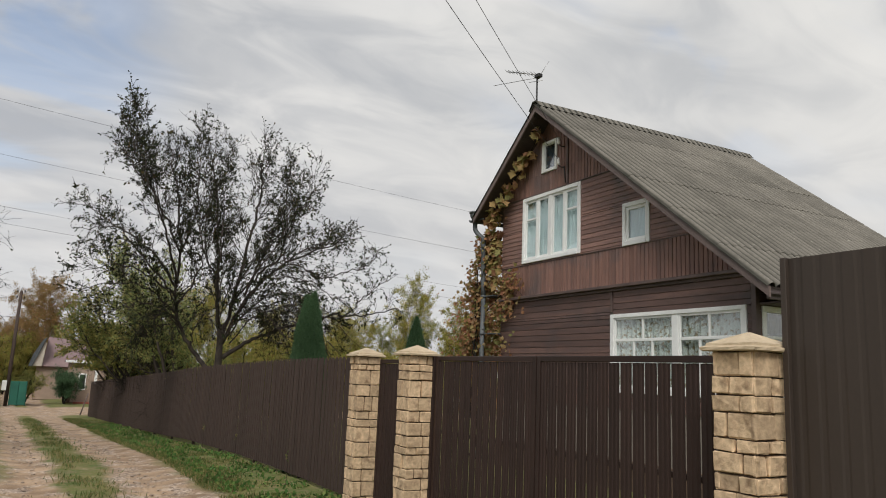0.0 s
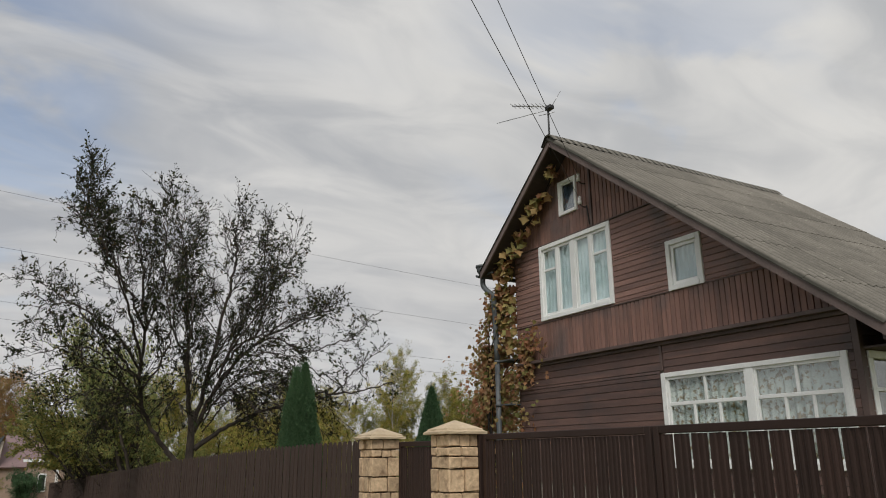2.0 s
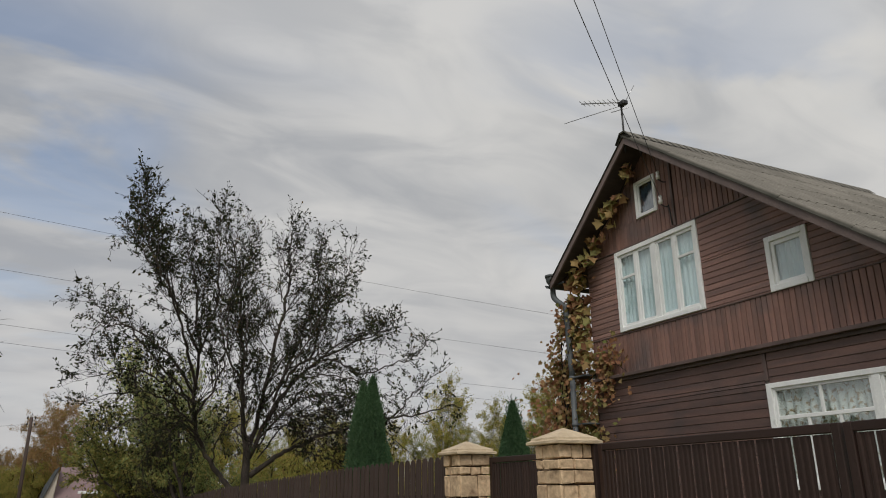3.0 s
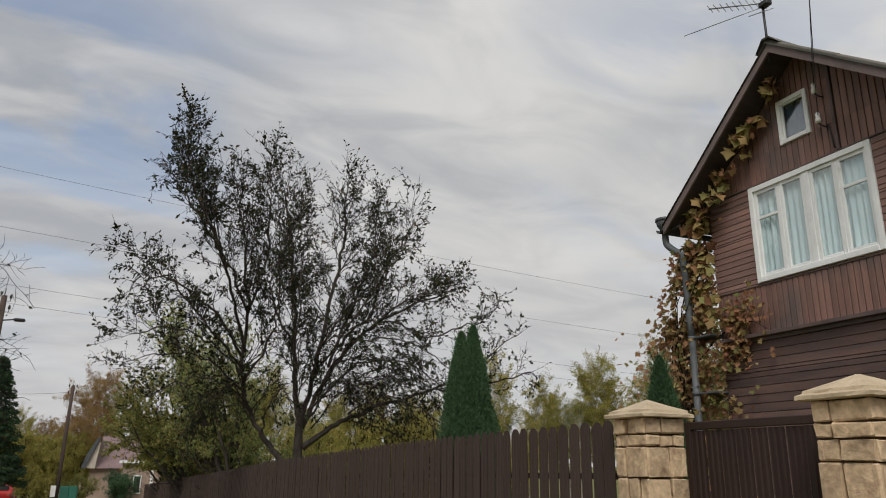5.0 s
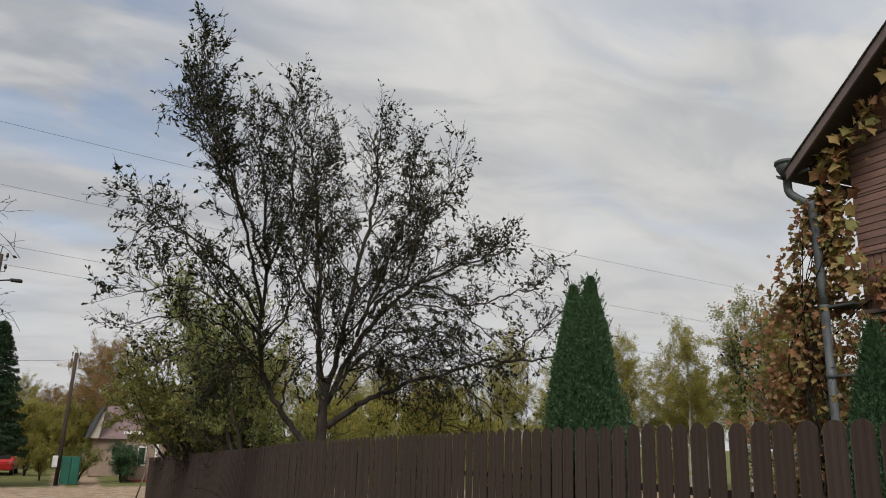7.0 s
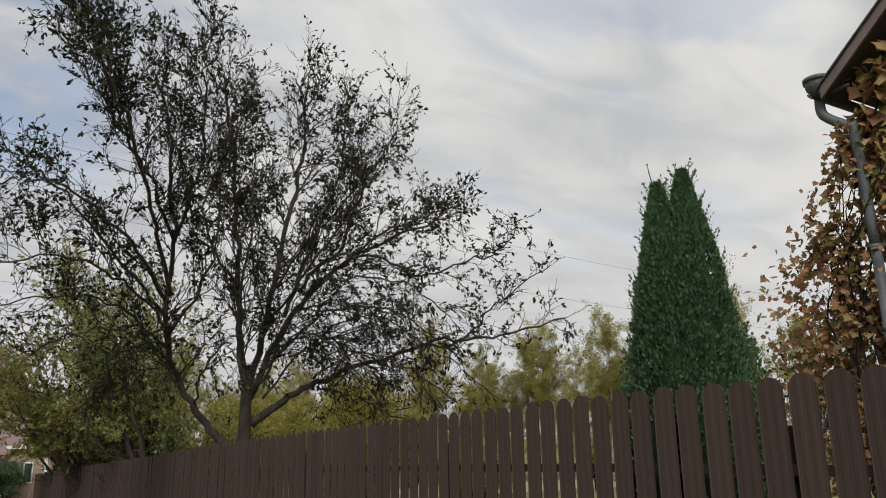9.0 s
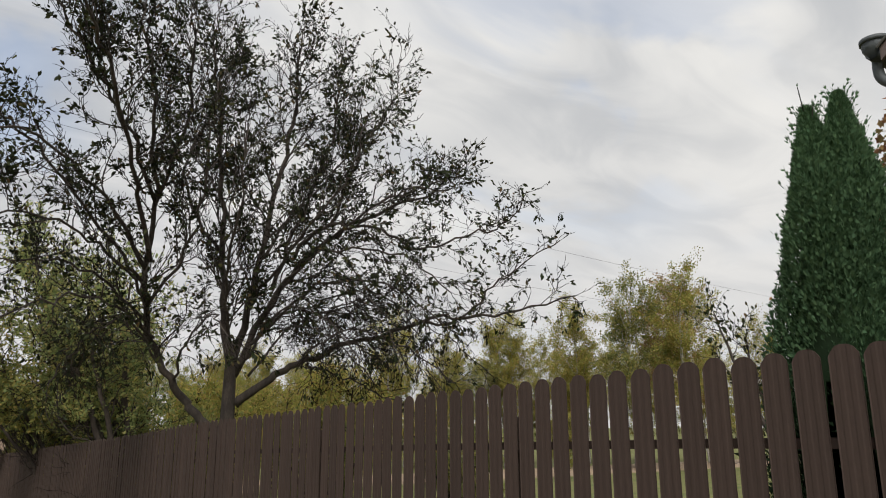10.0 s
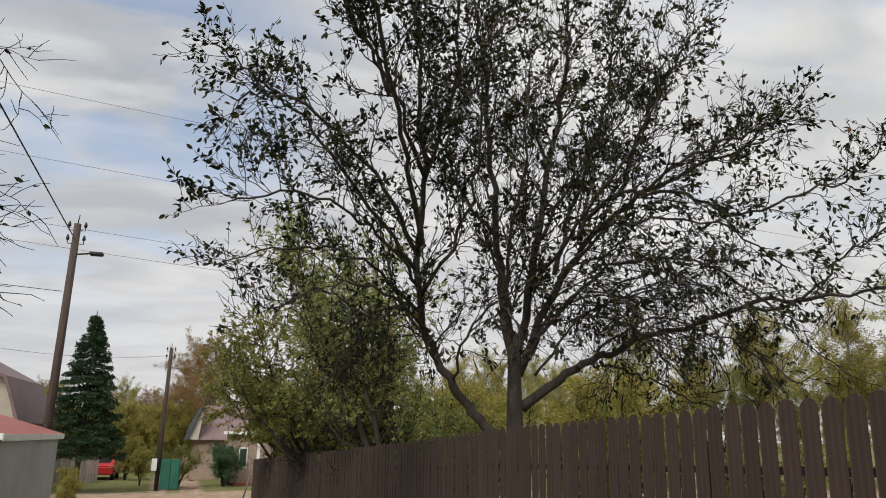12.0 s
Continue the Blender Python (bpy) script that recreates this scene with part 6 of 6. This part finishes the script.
def build_far_house():
    z = ground_z(58)
    h = empty("gambrel_house", -11.2, 48.0, z)
    tagged(h, "beige house with a brown gambrel roof behind the garage", "house")
    part("wall", box((-3.0, 0, 0), (3.0, 7.0, 3.2), 0.02), M_BEIGE, h)
    part("gable", prism(0.02, 6.98, [(-3.0, 3.2), (3.0, 3.2), (2.35, 5.0), (0, 6.2), (-2.35, 5.0)]), M_BEIGE, h)
    for pr in ([(3.15, 3.1), (3.25, 3.12), (2.5, 5.1), (2.4, 5.0)], [(2.4, 5.02), (2.5, 5.12), (0, 6.42), (0, 6.26)], [(-3.15, 3.1), (-3.25, 3.12), (-2.5, 5.1), (-2.4, 5.0)], [(-2.4, 5.02), (-2.5, 5.12), (0, 6.42), (0, 6.26)]):
        part("roof", prism(-0.35, 7.35, pr), M_MAUVE, h)
    part("chimney", box((0.5, 2.5, 5.8), (0.95, 2.95, 7.0), 0.02), M_MORTAR, h)

    c = empty("garden_cabin", 1.75, 54.5, ground_z(55))
    tagged(c, "small tan boarded cabin with a white window at the crossing", "cabin")
    part("wall", box((-0.75, 0, 0.1), (2.8, 3.0, 2.75), 0.02), M_TAN, c)
    part("roof", box((-1.0, -0.25, 2.75), (3.1, 3.3, 2.90), 0.02), M_MAUVE, c)
    part("fascia", box((-1.02, -0.28, 2.74), (3.1, -0.255, 2.90), 0.005), M_WHITE, c)
    w = part("window", box((-0.12, -0.05, 0.95), (0.36, -0.002, 2.05), 0.01), M_WHITE, c)
    part("pane", box((-0.05, -0.06, 1.03), (0.29, -0.052, 1.97)), M_IRON, w, "dark glass")
    part("door", box((-0.7, -0.04, 0.12), (-0.48, -0.002, 2.1), 0.01), M_MORTAR, c)
    part("corner_board", box((0.85, -0.05, 0.1), (1.02, -0.002, 2.73), 0.005), M_WHITE, c)
    part("step", box((-0.3, -0.6, -0.05), (0.9, -0.06, 0.18), 0.02), M_REDROOF, c)

    d = empty("attic_house", 0.0, 60.0, ground_z(60))
    tagged(d, "house with a steep mauve metal roof and a pale gable", "house")
    part("wall", box((-1.0, 0.5, 0), (3.6, 6.0, 2.45), 0.02), M_TAN, d)
    bm = bmesh.new()
    vs = [bm.verts.new(q) for q in ((-0.62, 0.2, 2.4), (3.8, 0.2, 2.4), (3.8, 2.9, 4.55), (-0.42, 2.9, 4.55), (-0.62, 0.3, 2.3), (3.8, 0.3, 2.3), (3.8, 5.9, 2.3), (-0.62, 5.9, 2.3))]
    for q in ((0, 1, 2, 3), (4, 7, 6, 5), (0, 4, 5, 1), (1, 5, 6, 2), (2, 6, 7, 3), (0, 3, 7, 4)):
        bm.faces.new([vs[k] for k in q])
    part("roof", bm, M_MAUVE, d, "mauve metal roof")
    part("gable", prism(0.1, 2.5, [(-1.25, 2.4), (-0.66, 2.4), (-0.5, 4.1), (-0.6, 4.1)]), M_BEIGE, d, "pale boarded gable")
    part("roof", prism(-0.05, 2.9, [(-1.5, 2.4), (-1.28, 2.36), (-0.62, 4.15), (-0.5, 4.5), (-0.75, 4.3), (-1.3, 3.2)]), M_ZINC, d, "grey side slope of the roof")


build_far_house()


def build_pole(x, y, height, lean, label, lamp):
    z = ground_z(y)
    p = empty("utility_pole", x, y, z)
    tagged(p, label, "pole", "utility poles")
    lx, ly = lean
    Tubes().add([(0, 0, -0.2), (lx * 0.5, ly * 0.5, height * 0.5), (lx, ly, height)], [0.115, 0.105, 0.09], 10).part("shaft", M_POLE, p)
    for k, dz in ((-1, 0.18), (1, 0.18), (-1, 0.55), (1, 0.55)):
        Tubes().add([(lx + k * 0.1, ly, height - dz), (lx + k * 0.2, ly, height - dz), (lx + k * 0.2, ly, height - dz + 0.16)], [0.014, 0.014, 0.014], 6).part("hook", M_IRON, p)
        Tubes().add([(lx + k * 0.2, ly, height - dz + 0.1), (lx + k * 0.2, ly, height - dz + 0.16), (lx + k * 0.2, ly, height - dz + 0.24)], [0.04, 0.045, 0.022], 8).part("insulator", M_IRON, p)
    tube("spike", [(lx, ly, height), (lx + 0.02, ly, height + 0.25)], 0.015, M_IRON, p)
    if lamp:
        tube("lamp_arm", [(lx, ly, height - 0.85), (lx + 0.45, ly - 0.1, height - 0.8)], 0.025, M_IRON, p)
        part("lamp_head", box((lx + 0.40, ly - 0.2, height - 0.86), (lx + 0.75, ly, height - 0.76), 0.03), M_IRON, p)
    else:
        part("meter_box", box((lx * 0.1 - 0.32, -0.25, 0.9), (lx * 0.1 - 0.06, -0.02, 1.5), 0.02), M_WHITE, p, "white meter box")
    return p


build_pole(-3.85, 32.0, 7.75, (0.05, 0), "weathered wooden utility pole with a lamp arm beside the lane", True)
build_pole(-2.33, 52.0, 7.05, (0.05, 0), "weathered wooden utility pole at the crossing", False)
for a, b, d, r in (((-3.9, 32, 6.55), (-3.2, -9, 8.0), 0.05, 0.017), ((-3.95, 32, 5.0), (-14, 26, 5.2), 0.15, 0.010), ((-2.4, 52, 5.3), (-12.5, 44, 5.3), 0.5, 0.010)):
    c = Tubes().add(sag(a, b, d, 16), [r] * 17, 4).part("street_cable", M_WIRE)
    tagged(c, "thin black cable strung from a pole", "cable", "street cables")


def build_small_far_things():
    z = ground_z(52)
    g = empty("green_gate", -1.72, 51.6, z)
    tagged(g, "dark green sheet metal gate beside the pole", "gate")
    for k in range(2):
        part("leaf", box((-0.4 + k * 0.42, 0, 0.05), (0.0 + k * 0.42, 0.04, 1.48), 0.01), M_GREENP, g)
    for k in range(3):
        part("post", box((-0.46 + k * 0.43, 0.045, 0), (-0.40 + k * 0.43, 0.1, 1.5), 0.005), M_GREENP, g)
    f = empty("board_fence", -7.2, 58.0, ground_z(58))
    tagged(f, "grey unpainted board fence beside the grass track", "fence")
    for k in range(16):
        part("board", box((k * 0.16 - 1.2, 0, 0), (k * 0.16 - 1.06, 0.025, 1.35 + 0.05 * ((k * 7) % 3)), 0.003), M_GREYWOOD, f)
    part("rail", box((-1.2, 0.026, 0.5), (1.35, 0.07, 0.58), 0.003), M_GREYWOOD, f)
    c = empty("parked_car", -6.11, 62.0, ground_z(62))
    tagged(c, "small red car parked on the grass track", "car")
    body = prism(-0.8, 0.8, [(-1.9, 0.32), (1.9, 0.32), (1.95, 0.62), (1.75, 0.85), (0.95, 0.92), (0.45, 1.38), (-1.15, 1.42), (-1.75, 0.95), (-1.95, 0.8)])
    bmesh.ops.bevel(body, geom=body.edges[:], offset=0.06, segments=2, affect="EDGES")
    bmesh.ops.rotate(body, cent=(0, 0, 0), matrix=Matrix.Rotation(radians(90), 3, "Z"), verts=body.verts)
    part("body", body, M_CARRED, c)
    part("rear_window", box((-0.58, -1.70, 0.98), (0.58, -1.45, 1.32), 0.03), M_IRON, c, "dark glass")
    for sx in (-1, 1):
        part("tail_light", box((sx * 0.66 - 0.09, -1.96, 0.68), (sx * 0.66 + 0.09, -1.86, 0.86), 0.02), M_REDROOF, c)
        for yy in (-1.2, 1.2):
            wheel = Tubes().add([(sx * 0.62, yy, 0.3), (sx * 0.82, yy, 0.3)], [0.3, 0.3], 16).part("wheel", M_TYRE, c, smooth=False)
            Tubes().add([(sx * 0.80, yy, 0.3), (sx * 0.83, yy, 0.3)], [0.17, 0.15], 12).part("rim", M_ALU, wheel, smooth=False)


build_small_far_things()
